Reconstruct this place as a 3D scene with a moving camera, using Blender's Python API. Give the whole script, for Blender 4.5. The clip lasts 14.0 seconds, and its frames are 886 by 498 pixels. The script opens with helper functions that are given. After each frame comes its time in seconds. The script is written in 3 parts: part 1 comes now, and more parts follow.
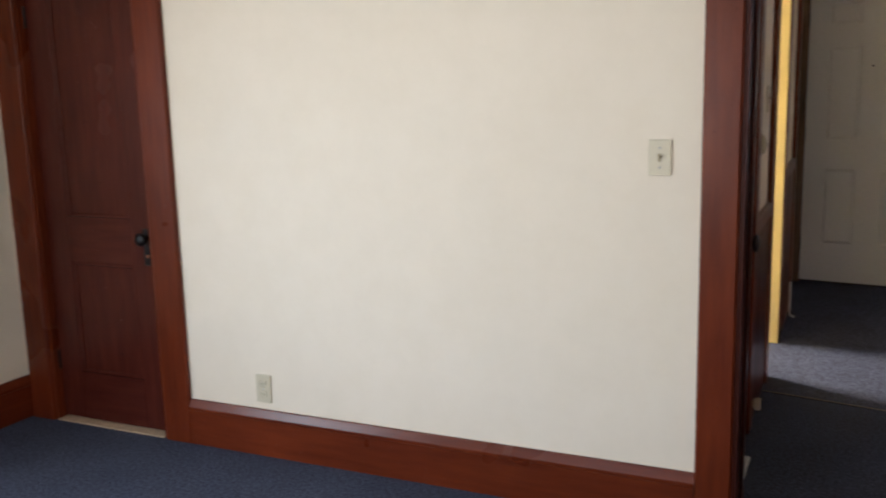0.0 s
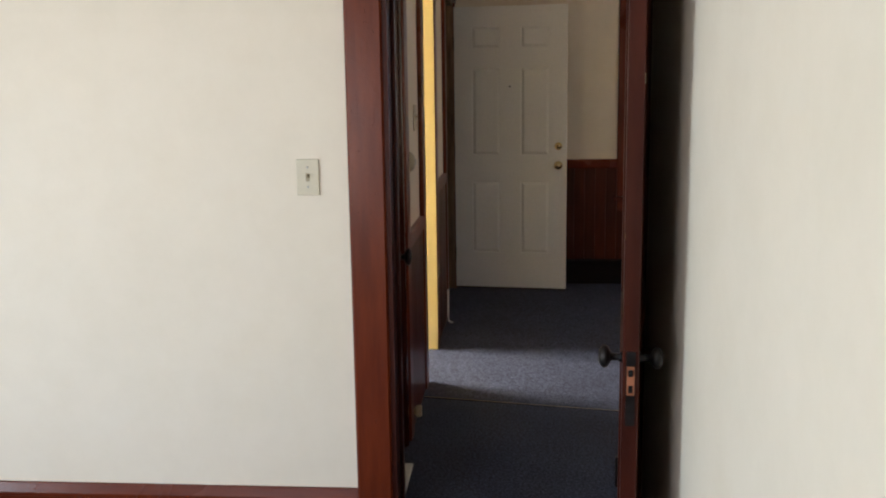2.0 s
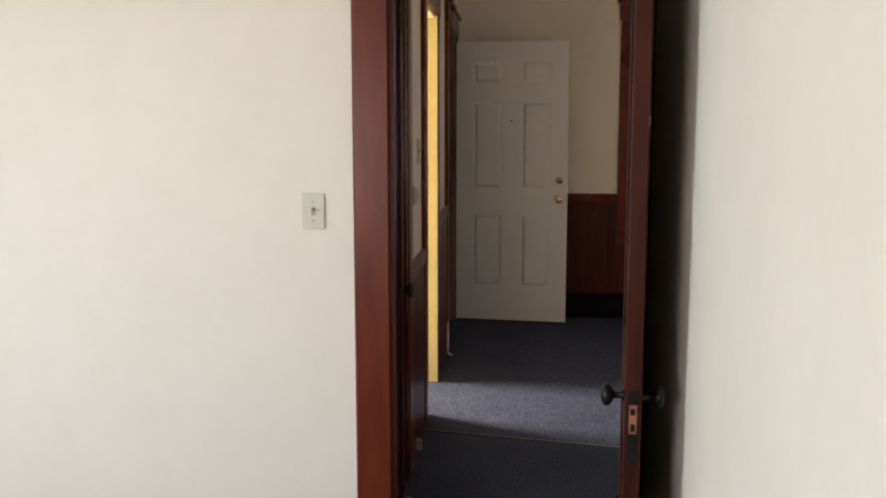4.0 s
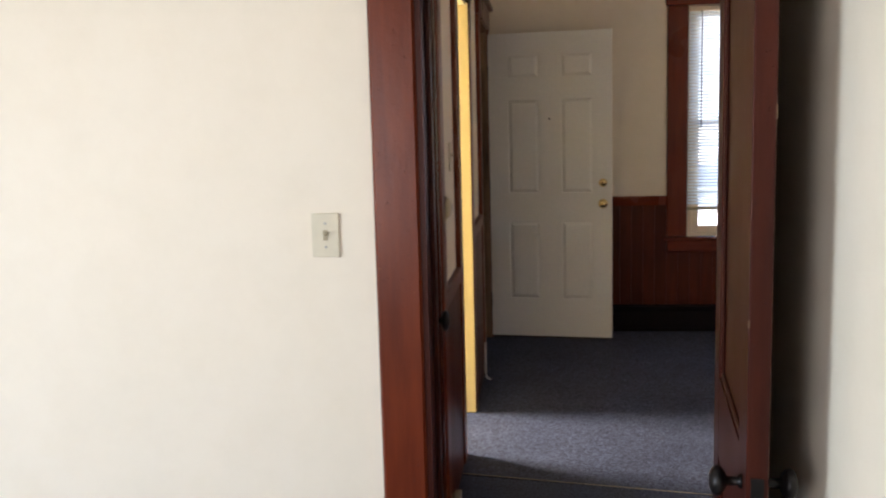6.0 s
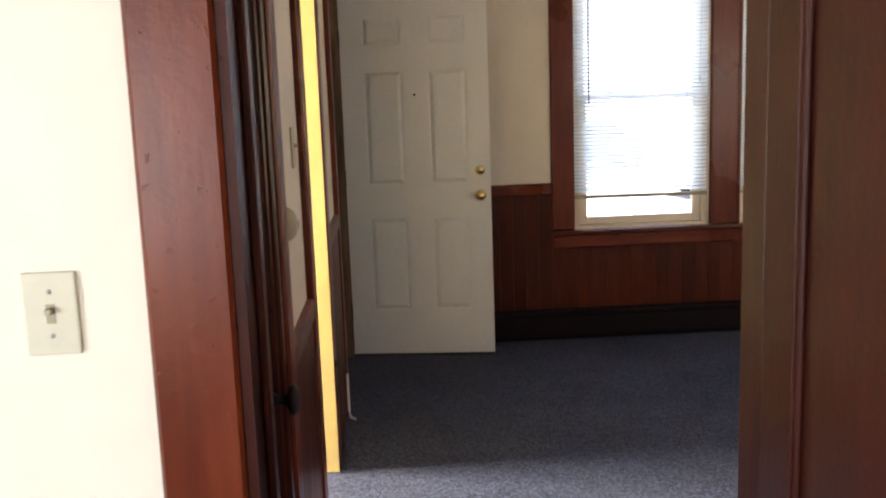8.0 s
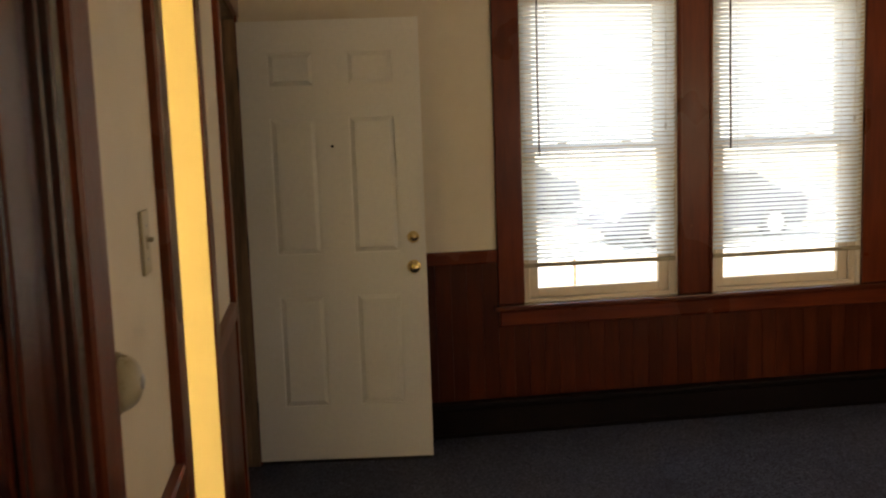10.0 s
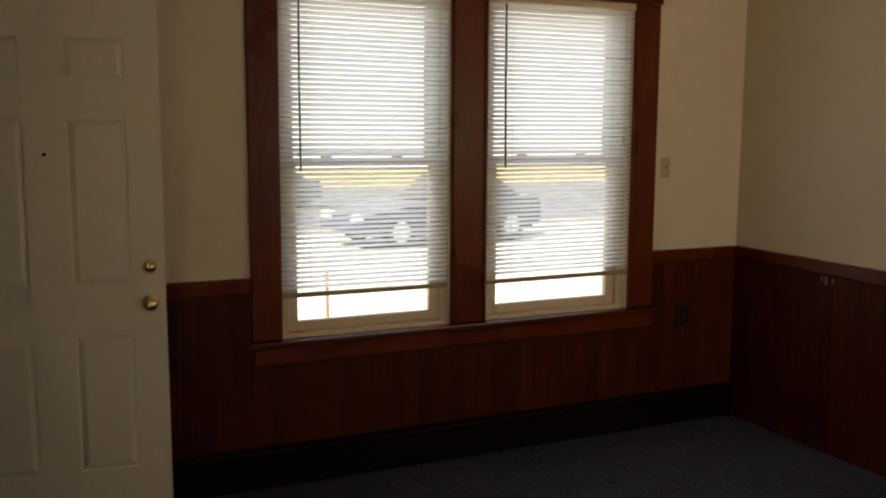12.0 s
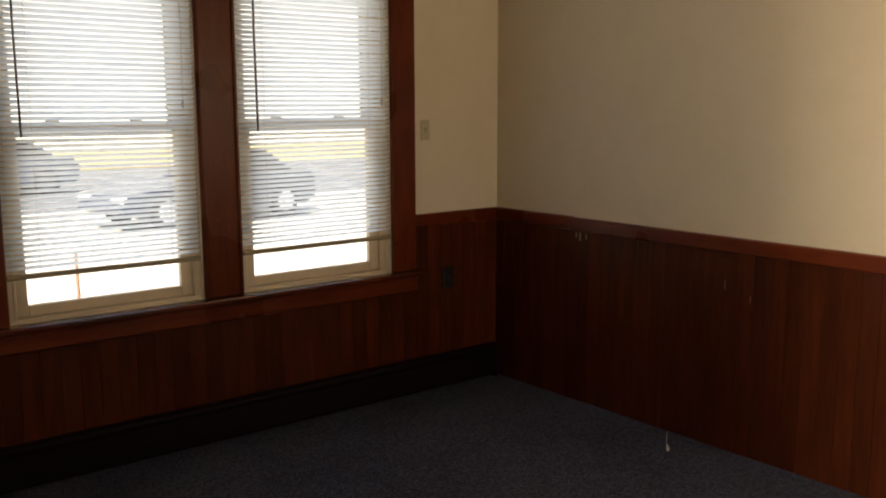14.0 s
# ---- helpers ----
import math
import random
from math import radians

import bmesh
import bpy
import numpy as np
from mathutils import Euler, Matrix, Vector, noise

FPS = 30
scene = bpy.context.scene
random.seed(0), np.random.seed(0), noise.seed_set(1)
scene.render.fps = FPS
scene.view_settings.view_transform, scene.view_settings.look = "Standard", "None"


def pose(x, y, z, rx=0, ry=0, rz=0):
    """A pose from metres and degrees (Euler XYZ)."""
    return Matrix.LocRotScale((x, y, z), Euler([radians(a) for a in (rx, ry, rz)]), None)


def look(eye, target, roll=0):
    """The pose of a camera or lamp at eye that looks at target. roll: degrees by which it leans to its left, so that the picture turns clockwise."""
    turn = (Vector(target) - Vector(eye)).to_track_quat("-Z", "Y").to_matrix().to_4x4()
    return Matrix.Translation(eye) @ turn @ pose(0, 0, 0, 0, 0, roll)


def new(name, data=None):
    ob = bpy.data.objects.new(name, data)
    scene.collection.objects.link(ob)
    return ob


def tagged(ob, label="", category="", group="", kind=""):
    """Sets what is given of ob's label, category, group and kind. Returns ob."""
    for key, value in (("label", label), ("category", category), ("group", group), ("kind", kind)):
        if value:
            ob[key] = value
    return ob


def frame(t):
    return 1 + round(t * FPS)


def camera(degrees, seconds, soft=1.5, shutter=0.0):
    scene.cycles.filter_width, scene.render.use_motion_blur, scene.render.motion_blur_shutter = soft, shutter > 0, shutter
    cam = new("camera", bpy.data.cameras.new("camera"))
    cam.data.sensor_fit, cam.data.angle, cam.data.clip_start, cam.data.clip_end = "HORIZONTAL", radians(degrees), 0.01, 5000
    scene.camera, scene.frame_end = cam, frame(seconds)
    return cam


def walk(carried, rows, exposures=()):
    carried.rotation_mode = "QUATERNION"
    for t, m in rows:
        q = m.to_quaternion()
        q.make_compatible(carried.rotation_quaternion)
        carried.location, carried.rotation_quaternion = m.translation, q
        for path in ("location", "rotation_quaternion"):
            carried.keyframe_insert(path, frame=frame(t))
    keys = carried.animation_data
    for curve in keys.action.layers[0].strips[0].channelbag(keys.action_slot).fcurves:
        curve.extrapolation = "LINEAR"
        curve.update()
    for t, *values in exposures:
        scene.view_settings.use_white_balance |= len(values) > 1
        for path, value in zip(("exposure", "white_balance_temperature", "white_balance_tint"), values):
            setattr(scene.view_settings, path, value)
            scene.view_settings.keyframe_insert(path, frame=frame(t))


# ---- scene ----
cam = camera(51.6, 14.0, soft=2.0, shutter=0.4)
PATH = [
    (0, (0.681, -2.849, 1.439), (-0.145, -1.062, 1.086), -1.5),
    (0.5, (0.695, -2.817, 1.44), (0.047, -0.96, 1.078), -1.5),
    (1, (0.711, -2.792, 1.438), (0.247, -0.879, 1.083), -1.7),
    (1.5, (0.741, -2.788, 1.447), (0.464, -0.839, 1.098), -1.2),
    (2, (0.745, -2.774, 1.449), (0.587, -0.809, 1.114), -0.8),
    (4.5, (0.715, -2.797, 1.471), (0.551, -0.822, 1.204), 0.3),
    (5, (0.682, -2.653, 1.461), (0.399, -0.693, 1.182), -1.0),
    (5.5, (0.68, -2.421, 1.476), (0.382, -0.456, 1.251), -1.6),
    (6, (0.65, -2.244, 1.467), (0.434, -0.274, 1.199), -1.5),
    (6.5, (0.554, -2.019, 1.476), (0.55, -0.033, 1.245), -0.6),
    (7, (0.515, -1.807, 1.466), (0.671, 0.161, 1.147), -0.8),
    (7.5, (0.55, -1.496, 1.461), (0.651, 0.474, 1.129), -2.0),
    (10, (0.581, -0.299, 1.509), (0.867, 1.666, 1.269), -2.0),
    (10.5, (0.575, -0.052, 1.568), (1.086, 1.865, 1.321), -0.0),
    (11, (0.586, 0.083, 1.602), (1.301, 1.933, 1.348), 0.5),
    (11.5, (0.566, 0.199, 1.582), (1.352, 2.018, 1.31), 0.4),
    (12, (0.62, 0.273, 1.595), (1.451, 2.073, 1.332), 0.3),
    (12.5, (0.642, 0.322, 1.564), (1.599, 2.056, 1.288), 0.2),
    (13, (0.709, 0.304, 1.536), (1.829, 1.936, 1.252), 0.4),
    (13.5, (0.744, 0.295, 1.528), (1.95, 1.862, 1.226), 0.6),
    (14, (0.784, 0.353, 1.524), (2.014, 1.899, 1.212), -0.2),
]
walk(cam, [(t, look(e, a, r)) for t, e, a, r in PATH],
     [(0, 1.80, 6340, 19), (1.5, 1.80, 6280, 17), (2.2, 1.95, 6280, 17), (5, 2.03, 6320, 20), (6, 2.22, 6290, 19), (6.5, 2.26, 6280, 18), (7, 2.36, 6280, 17), (7.5, 2.72, 6300, 19), (8.8, 2.70, 6650, 13), (10, 1.98, 8250, 15), (10.5, 1.75, 8250, 15), (11, 1.56, 8300, 16), (12.5, 1.25, 8250, 17), (13, 1.28, 8250, 17), (14, 1.44, 8250, 17)])

# ---- world, sun and large lights ----
SUN_DIR = Vector((-0.85, -0.22, 1.10)).normalized()      # towards the sun
world = bpy.data.worlds.new("sky")
scene.world = world
world.use_nodes = True
wn = world.node_tree
sky = wn.nodes.new("ShaderNodeTexSky")
sky.sky_type, sky.sun_disc = "NISHITA", False
sky.sun_elevation, sky.sun_rotation = math.asin(SUN_DIR.z), math.atan2(SUN_DIR.x, SUN_DIR.y)
wn.links.new(sky.outputs[0], wn.nodes["Background"].inputs[0])
wn.nodes["Background"].inputs[1].default_value = 0.15

sun = new("sun", bpy.data.lights.new("sun", "SUN"))
sun.data.energy, sun.data.angle, sun.data.color = 5.0, radians(0.5), (1.0, 0.97, 0.92)
sun.matrix_world = look(SUN_DIR * 20, (0, 0, 0))


def opening_fill(name, eye, target, sx, sy, watts, colour, spread=180):
    """An area lamp set in a wall opening, standing in for daylight."""
    lamp = new(name, bpy.data.lights.new(name, "AREA"))
    lamp.data.shape, lamp.data.size, lamp.data.size_y = "RECTANGLE", sx, sy
    lamp.data.energy, lamp.data.color = watts, colour
    lamp.data.spread = radians(spread)
    lamp.matrix_world = look(eye, target)
    return lamp


opening_fill("opening_fill", (-2.76, -2.20, 1.20), (1.14, -1.6, 0.05), 1.1, 1.0, 15.2, (0.75, 0.94, 1.0), 148)
opening_fill("opening_fill", (-0.95, -3.62, 1.2), (-0.75, 0, 0.1), 1.2, 1.1, 5.2, (1.0, 0.95, 0.88), 150)
opening_fill("opening_fill", (-1.93, 2.52, 1.62), (0.25, 1.95, 1.0), 0.76, 1.0, 26, (1.0, 0.98, 0.82), 90)
# added warm fill for the front room's east wall; its source is unseen
opening_fill("opening_fill", (3.40, 0.10, 1.50), (4.65, 1.15, 1.8), 1.2, 1.1, 6.4, (1.0, 0.83, 0.62), 150)


# ---- materials ----
def shader(name, base=(0.8, 0.8, 0.8), rough=0.5, metal=0.0, coat=0.0):
    m = bpy.data.materials.new(name)
    m.use_nodes = True
    t = m.node_tree
    b = t.nodes["Principled BSDF"]
    b.inputs["Base Color"].default_value = (*base, 1)
    b.inputs["Roughness"].default_value = rough
    b.inputs["Metallic"].default_value = metal
    b.inputs["Coat Weight"].default_value = coat
    b.inputs["Coat Roughness"].default_value = 0.18
    return m, t, b


def noise_node(t, scale, detail=4, rough=0.55, stretch=(1, 1, 1), space="Object", vary=False):
    co = t.nodes.new("ShaderNodeTexCoord")
    mp = t.nodes.new("ShaderNodeMapping")
    mp.inputs["Scale"].default_value = stretch
    t.links.new(co.outputs[space], mp.inputs[0])
    if vary:
        info = t.nodes.new("ShaderNodeObjectInfo")
        mul = t.nodes.new("ShaderNodeMath")
        mul.operation = "MULTIPLY"
        mul.inputs[1].default_value = 37.0
        t.links.new(info.outputs["Random"], mul.inputs[0])
        t.links.new(mul.outputs[0], mp.inputs["Location"])
    n = t.nodes.new("ShaderNodeTexNoise")
    n.inputs["Scale"].default_value, n.inputs["Detail"].default_value, n.inputs["Roughness"].default_value = scale, detail, rough
    t.links.new(mp.outputs[0], n.inputs["Vector"])
    return n


def ramp(t, source, stops):
    r = t.nodes.new("ShaderNodeValToRGB")
    e = r.color_ramp.elements
    while len(e) < len(stops):
        e.new(0.5)
    for el, (p, c) in zip(e, stops):
        el.position, el.color = p, (*c, 1)
    t.links.new(source, r.inputs[0])
    return r


def mix(t, a, b, fac, kind="MIX"):
    n = t.nodes.new("ShaderNodeMix")
    n.data_type, n.blend_type = "RGBA", kind
    for socket, v in ((n.inputs[0], fac), (n.inputs[6], a), (n.inputs[7], b)):
        if isinstance(v, (int, float)):
            socket.default_value = v
        elif isinstance(v, tuple):
            socket.default_value = (*v, 1)
        else:
            t.links.new(v, socket)
    return n.outputs[2]


def bump(t, b, source, strength, dist=0.002):
    n = t.nodes.new("ShaderNodeBump")
    n.inputs["Strength"].default_value, n.inputs["Distance"].default_value = strength, dist
    t.links.new(source, n.inputs["Height"])
    t.links.new(n.outputs[0], b.inputs["Normal"])


def wood(name, dark, light, rough=0.28, axis="z", vary=False, coat=0.06):
    """Old varnished wood with the grain along an axis, small dents and worn gloss."""
    m, t, b = shader(name, rough=rough, coat=coat)
    b.inputs["Specular IOR Level"].default_value = 0.24
    st = {"x": (1.6, 16, 16), "y": (16, 1.6, 16), "z": (16, 16, 1.6)}[axis]
    grain = noise_node(t, 2.2, 6, 0.6, st, vary=vary)
    broad = noise_node(t, 1.7, 3, 0.5, vary=vary)
    wear = noise_node(t, 62.0, 4, 0.6)
    c = ramp(t, grain.outputs[0], [(0.28, dark), (0.72, light)])
    shade = ramp(t, broad.outputs[0], [(0.3, (0.72, 0.68, 0.66)), (0.7, (1.12, 1.08, 1.05))])
    col = mix(t, c.outputs[0], shade.outputs[0], 1.0, "MULTIPLY")
    if vary:
        info = t.nodes.new("ShaderNodeObjectInfo")
        tone = ramp(t, info.outputs["Random"], [(0.0, (0.82, 0.81, 0.80)), (1.0, (1.17, 1.16, 1.14))])
        col = mix(t, col, tone.outputs[0], 1.0, "MULTIPLY")
    chip = ramp(t, wear.outputs[0], [(0.665, (0, 0, 0)), (0.70, (1, 1, 1))])
    scale = t.nodes.new("ShaderNodeMath")
    scale.operation = "MULTIPLY"
    scale.inputs[1].default_value = 0.35
    t.links.new(chip.outputs[0], scale.inputs[0])
    col = mix(t, col, (dark[0] * 0.45, dark[1] * 0.45, dark[2] * 0.5), scale.outputs[0])
    nick = noise_node(t, 46.0, 2, 0.5)
    pale = ramp(t, nick.outputs[0], [(0.775, (0, 0, 0)), (0.80, (0.55, 0.55, 0.55))])
    col = mix(t, col, (light[0] * 2.2, light[1] * 4.5, light[2] * 6.0), pale.outputs[0])
    t.links.new(col, b.inputs["Base Color"])
    rr = ramp(t, broad.outputs[0], [(0.3, (rough * 0.92,) * 3), (0.75, (rough * 1.22,) * 3)])
    t.links.new(rr.outputs[0], b.inputs["Roughness"])
    craze = noise_node(t, 70.0, 3, 0.5)
    mixb = mix(t, grain.outputs[0], mix(t, wear.outputs[0], craze.outputs[0], 0.5), 0.65)
    pits = mix(t, mixb, (0, 0, 0), chip.outputs[0])
    bump(t, b, pits, 0.6, 0.0022)
    return m


def plaster(name, colour, stain):
    """Rolled wall paint with faint smudges."""
    m, t, b = shader(name, rough=0.62)
    fine = noise_node(t, 160, 3, 0.6)
    broad = noise_node(t, 0.9, 4, 0.6)
    f = ramp(t, broad.outputs[0], [(0.35, (0, 0, 0)), (0.75, (1, 1, 1))])
    k = t.nodes.new("ShaderNodeMath")
    k.operation = "MULTIPLY"
    k.inputs[1].default_value = 0.35
    t.links.new(f.outputs[0], k.inputs[0])
    col = mix(t, colour, stain, k.outputs[0])
    spots = noise_node(t, 6, 6, 0.7)
    s = ramp(t, spots.outputs[0], [(0.3, (0.96, 0.955, 0.94)), (0.6, (1, 1, 1))])
    col = mix(t, col, s.outputs[0], 1.0, "MULTIPLY")
    t.links.new(col, b.inputs["Base Color"])
    bump(t, b, fine.outputs[0], 0.12, 0.001)
    return m


def carpet(name, a, c):
    m, t, b = shader(name, rough=0.95)
    b.inputs["Specular IOR Level"].default_value = 0.15
    fleck = noise_node(t, 120, 4, 0.75)
    tuft = noise_node(t, 75, 3, 0.6, (1, 1, 1))
    broad = noise_node(t, 2.2, 4, 0.6)
    col = ramp(t, fleck.outputs[0], [(0.38, a), (0.62, c)])
    sh = ramp(t, broad.outputs[0], [(0.3, (0.8, 0.8, 0.82)), (0.7, (1.12, 1.12, 1.1))])
    col = mix(t, col.outputs[0], sh.outputs[0], 1.0, "MULTIPLY")
    tf = ramp(t, tuft.outputs[0], [(0.35, (0.6, 0.6, 0.6)), (0.62, (1.15, 1.15, 1.15))])
    col = mix(t, col, tf.outputs[0], 1.0, "MULTIPLY")
    t.links.new(col, b.inputs["Base Color"])
    bump(t, b, tuft.outputs[0], 0.9, 0.004)
    return m


def plain(name, colour, rough=0.5, metal=0.0, spread=0.12, scale=30, coat=0.0, relief=0.1):
    """A plain coating with slight unevenness."""
    m, t, b = shader(name, rough=rough, metal=metal, coat=coat)
    n = noise_node(t, scale, 4, 0.6)
    lo = tuple(v * (1 - spread) for v in colour)
    hi = tuple(min(1, v * (1 + spread)) for v in colour)
    c = ramp(t, n.outputs[0], [(0.3, lo), (0.7, hi)])
    t.links.new(c.outputs[0], b.inputs["Base Color"])
    r = ramp(t, n.outputs[0], [(0.3, (rough * 0.85,) * 3), (0.7, (min(1, rough * 1.2),) * 3)])
    t.links.new(r.outputs[0], b.inputs["Roughness"])
    if relief:
        bump(t, b, n.outputs[0], relief, 0.001)
    return m


WOOD_Z = wood("varnished_wood_upright", (0.096, 0.0152, 0.0050), (0.160, 0.030, 0.0088))
WOOD_X = wood("varnished_wood_level", (0.096, 0.0152, 0.0050), (0.160, 0.030, 0.0088), axis="x")
WOOD_Y = wood("varnished_wood_deep", (0.096, 0.0152, 0.0050), (0.160, 0.030, 0.0088), axis="y")
STOOL = wood("glossy_stool_wood", (0.070, 0.0130, 0.0052), (0.120, 0.026, 0.0098), rough=0.22, coat=0.6, axis="x")
DOOR_WOOD = wood("door_wood", (0.042, 0.0092, 0.0056), (0.076, 0.0175, 0.0092), rough=0.2, coat=0.2)
DOOR_WOOD_X = wood("door_wood_level", (0.042, 0.0092, 0.0056), (0.076, 0.0175, 0.0092), rough=0.2, coat=0.2, axis="x")
DULL_WOOD = wood("dull_door_wood", (0.034, 0.0075, 0.0047), (0.064, 0.0140, 0.0080), rough=0.35, coat=0.0)
DULL_WOOD_X = wood("dull_door_wood_level", (0.034, 0.0075, 0.0047), (0.064, 0.0140, 0.0080), rough=0.35, coat=0.0, axis="x")
for dw in (DULL_WOOD, DULL_WOOD_X):
    dw.node_tree.nodes["Principled BSDF"].inputs["Specular IOR Level"].default_value = 0.15
PLANK = wood("wainscot_wood", (0.050, 0.0094, 0.0028), (0.096, 0.0200, 0.0054), rough=0.34, vary=True, coat=0.0)
PLANK.node_tree.nodes["Principled BSDF"].inputs["Specular IOR Level"].default_value = 0.18
RED_DOOR = wood("red_door_wood", (0.058, 0.0112, 0.0078), (0.096, 0.0205, 0.0128), rough=0.24)
RED_DOOR_X = wood("red_door_wood_level", (0.058, 0.0112, 0.0078), (0.096, 0.0205, 0.0128), rough=0.24, axis="x")
WORN = wood("stripped_wood", (0.05, 0.03, 0.018), (0.26, 0.17, 0.10), rough=0.6, coat=0.0)
CREAM = plaster("cream_paint", (0.780, 0.692, 0.566), (0.705, 0.610, 0.468))
TAN = plaster("tan_cream_paint", (0.69, 0.605, 0.475), (0.62, 0.53, 0.39))
CEILING = plaster("ceiling_paint", (0.8, 0.78, 0.72), (0.72, 0.69, 0.6))
YELLOW = plaster("yellow_paint", (0.86, 0.69, 0.33), (0.82, 0.64, 0.29))
PALE_YELLOW = plaster("pale_yellow_paint", (0.78, 0.70, 0.50), (0.72, 0.63, 0.42))
NAVY = carpet("navy_carpet", (0.022, 0.0255, 0.043), (0.083, 0.096, 0.146))
SLATE = carpet("slate_carpet", (0.021, 0.023, 0.036), (0.094, 0.100, 0.146))
WHITE = plain("white_door_paint", (0.72, 0.695, 0.635), 0.42, spread=0.03, scale=50, relief=0.06)
VINYL = plain("window_paint", (0.62, 0.50, 0.35), 0.45, spread=0.04)
BEIGE = plain("beige_plastic", (0.57, 0.51, 0.375), 0.4, spread=0.04, relief=0)
BEIGE_DARK = plain("aged_beige_plastic", (0.32, 0.26, 0.16), 0.45, spread=0.1, relief=0)
AGED = plain("yellowed_plastic", (0.46, 0.39, 0.25), 0.45, spread=0.08, relief=0)
OLIVE = plain("aged_olive_beige_plastic", (0.42, 0.37, 0.25), 0.3, spread=0.06, relief=0)
BLACK = plain("blackened_metal", (0.012, 0.010, 0.010), 0.35, 0.6, spread=0.4)
DARK = plain("dark_plastic", (0.012, 0.010, 0.009), 0.4, spread=0.3)
BRASS = plain("polished_brass", (0.82, 0.62, 0.30), 0.13, 1.0, spread=0.08)
COPPER = plain("worn_copper_plate", (0.34, 0.13, 0.065), 0.5, 0.5, spread=0.3)
STEEL = plain("grey_steel", (0.42, 0.42, 0.42), 0.35, 0.9, spread=0.15)
HEATER = plain("dark_brown_enamel", (0.007, 0.0035, 0.0028), 0.55, spread=0.3)
HEATER.node_tree.nodes["Principled BSDF"].inputs["Specular IOR Level"].default_value = 0.12
RUST = plain("rusty_iron", (0.20, 0.115, 0.07), 0.8, spread=0.3)
PALE_WOOD = plain("pale_threshold", (0.45, 0.33, 0.22), 0.55, spread=0.25, scale=60)
RUBBER = plain("white_cord", (0.62, 0.60, 0.55), 0.5, spread=0.1)
WAND = plain("smoky_plastic", (0.10, 0.09, 0.08), 0.25, spread=0.1, relief=0)

GLASS, gt, gb = shader("window_glass", (1, 1, 1), 0.0)
gb.inputs["Transmission Weight"].default_value = 1.0
gb.inputs["IOR"].default_value = 1.05

SLAT, st_, sb_ = shader("blind_slat", (0.86, 0.85, 0.80), 0.4)
tr = st_.nodes.new("ShaderNodeBsdfTranslucent")
tr.inputs[0].default_value = (0.80, 0.89, 0.95, 1)
mx = st_.nodes.new("ShaderNodeMixShader")
mx.inputs[0].default_value = 0.62
st_.links.new(sb_.outputs[0], mx.inputs[1])
st_.links.new(tr.outputs[0], mx.inputs[2])
st_.links.new(mx.outputs[0], st_.nodes["Material Output"].inputs[0])


# ---- mesh helpers ----
def box(bm, x0, x1, y0, y1, z0, z1, bevel=0.0, seg=1):
    g = bmesh.ops.create_cube(bm, size=1)
    vs = g["verts"]
    for v in vs:
        v.co = Vector(((x0 + x1) / 2 + v.co.x * (x1 - x0), (y0 + y1) / 2 + v.co.y * (y1 - y0), (z0 + z1) / 2 + v.co.z * (z1 - z0)))
    if bevel:
        es = list({e for v in vs for e in v.link_edges})
        bmesh.ops.bevel(bm, geom=es, offset=bevel, segments=seg, profile=0.6, affect="EDGES")
    return bm


def boxes(*rows, bevel=0.0, seg=1):
    bm = bmesh.new()
    for r in rows:
        box(bm, *r, bevel=bevel, seg=seg)
    return bm


def lathe(profile, n=24, m=None):
    """A turned body: rows of (radius, height) about z, then moved by m."""
    bm = bmesh.new()
    rings = []
    for r, h in profile:
        if r < 1e-6:
            rings.append([bm.verts.new((0, 0, h))])
        else:
            rings.append([bm.verts.new((r * math.cos(2 * math.pi * i / n), r * math.sin(2 * math.pi * i / n), h)) for i in range(n)])
    for a, b in zip(rings, rings[1:]):
        for i in range(n):
            j = (i + 1) % n
            if len(a) == 1 and len(b) > 1:
                bm.faces.new((a[0], b[i], b[j]))
            elif len(b) == 1 and len(a) > 1:
                bm.faces.new((a[i], a[j], b[0]))
            elif len(a) > 1:
                bm.faces.new((a[i], a[j], b[j], b[i]))
    for f in bm.faces:
        f.smooth = True
    if m is not None:
        bmesh.ops.transform(bm, matrix=m, verts=bm.verts)
    return bm


def prism(outline, x0, x1, axis="x", bevel=0.0):
    """An outline of (a, b) points drawn out along an axis."""
    bm = bmesh.new()
    put = {"x": lambda s, a, b: (s, a, b), "y": lambda s, a, b: (a, s, b), "z": lambda s, a, b: (a, b, s)}[axis]
    lo = [bm.verts.new(put(x0, a, b)) for a, b in outline]
    hi = [bm.verts.new(put(x1, a, b)) for a, b in outline]
    n = len(outline)
    bm.faces.new(lo)
    bm.faces.new(hi[::-1])
    for i in range(n):
        j = (i + 1) % n
        bm.faces.new((lo[i], hi[i], hi[j], lo[j]))
    if bevel:
        bmesh.ops.bevel(bm, geom=list(bm.edges), offset=bevel, segments=2, profile=0.6, affect="EDGES")
    return bm


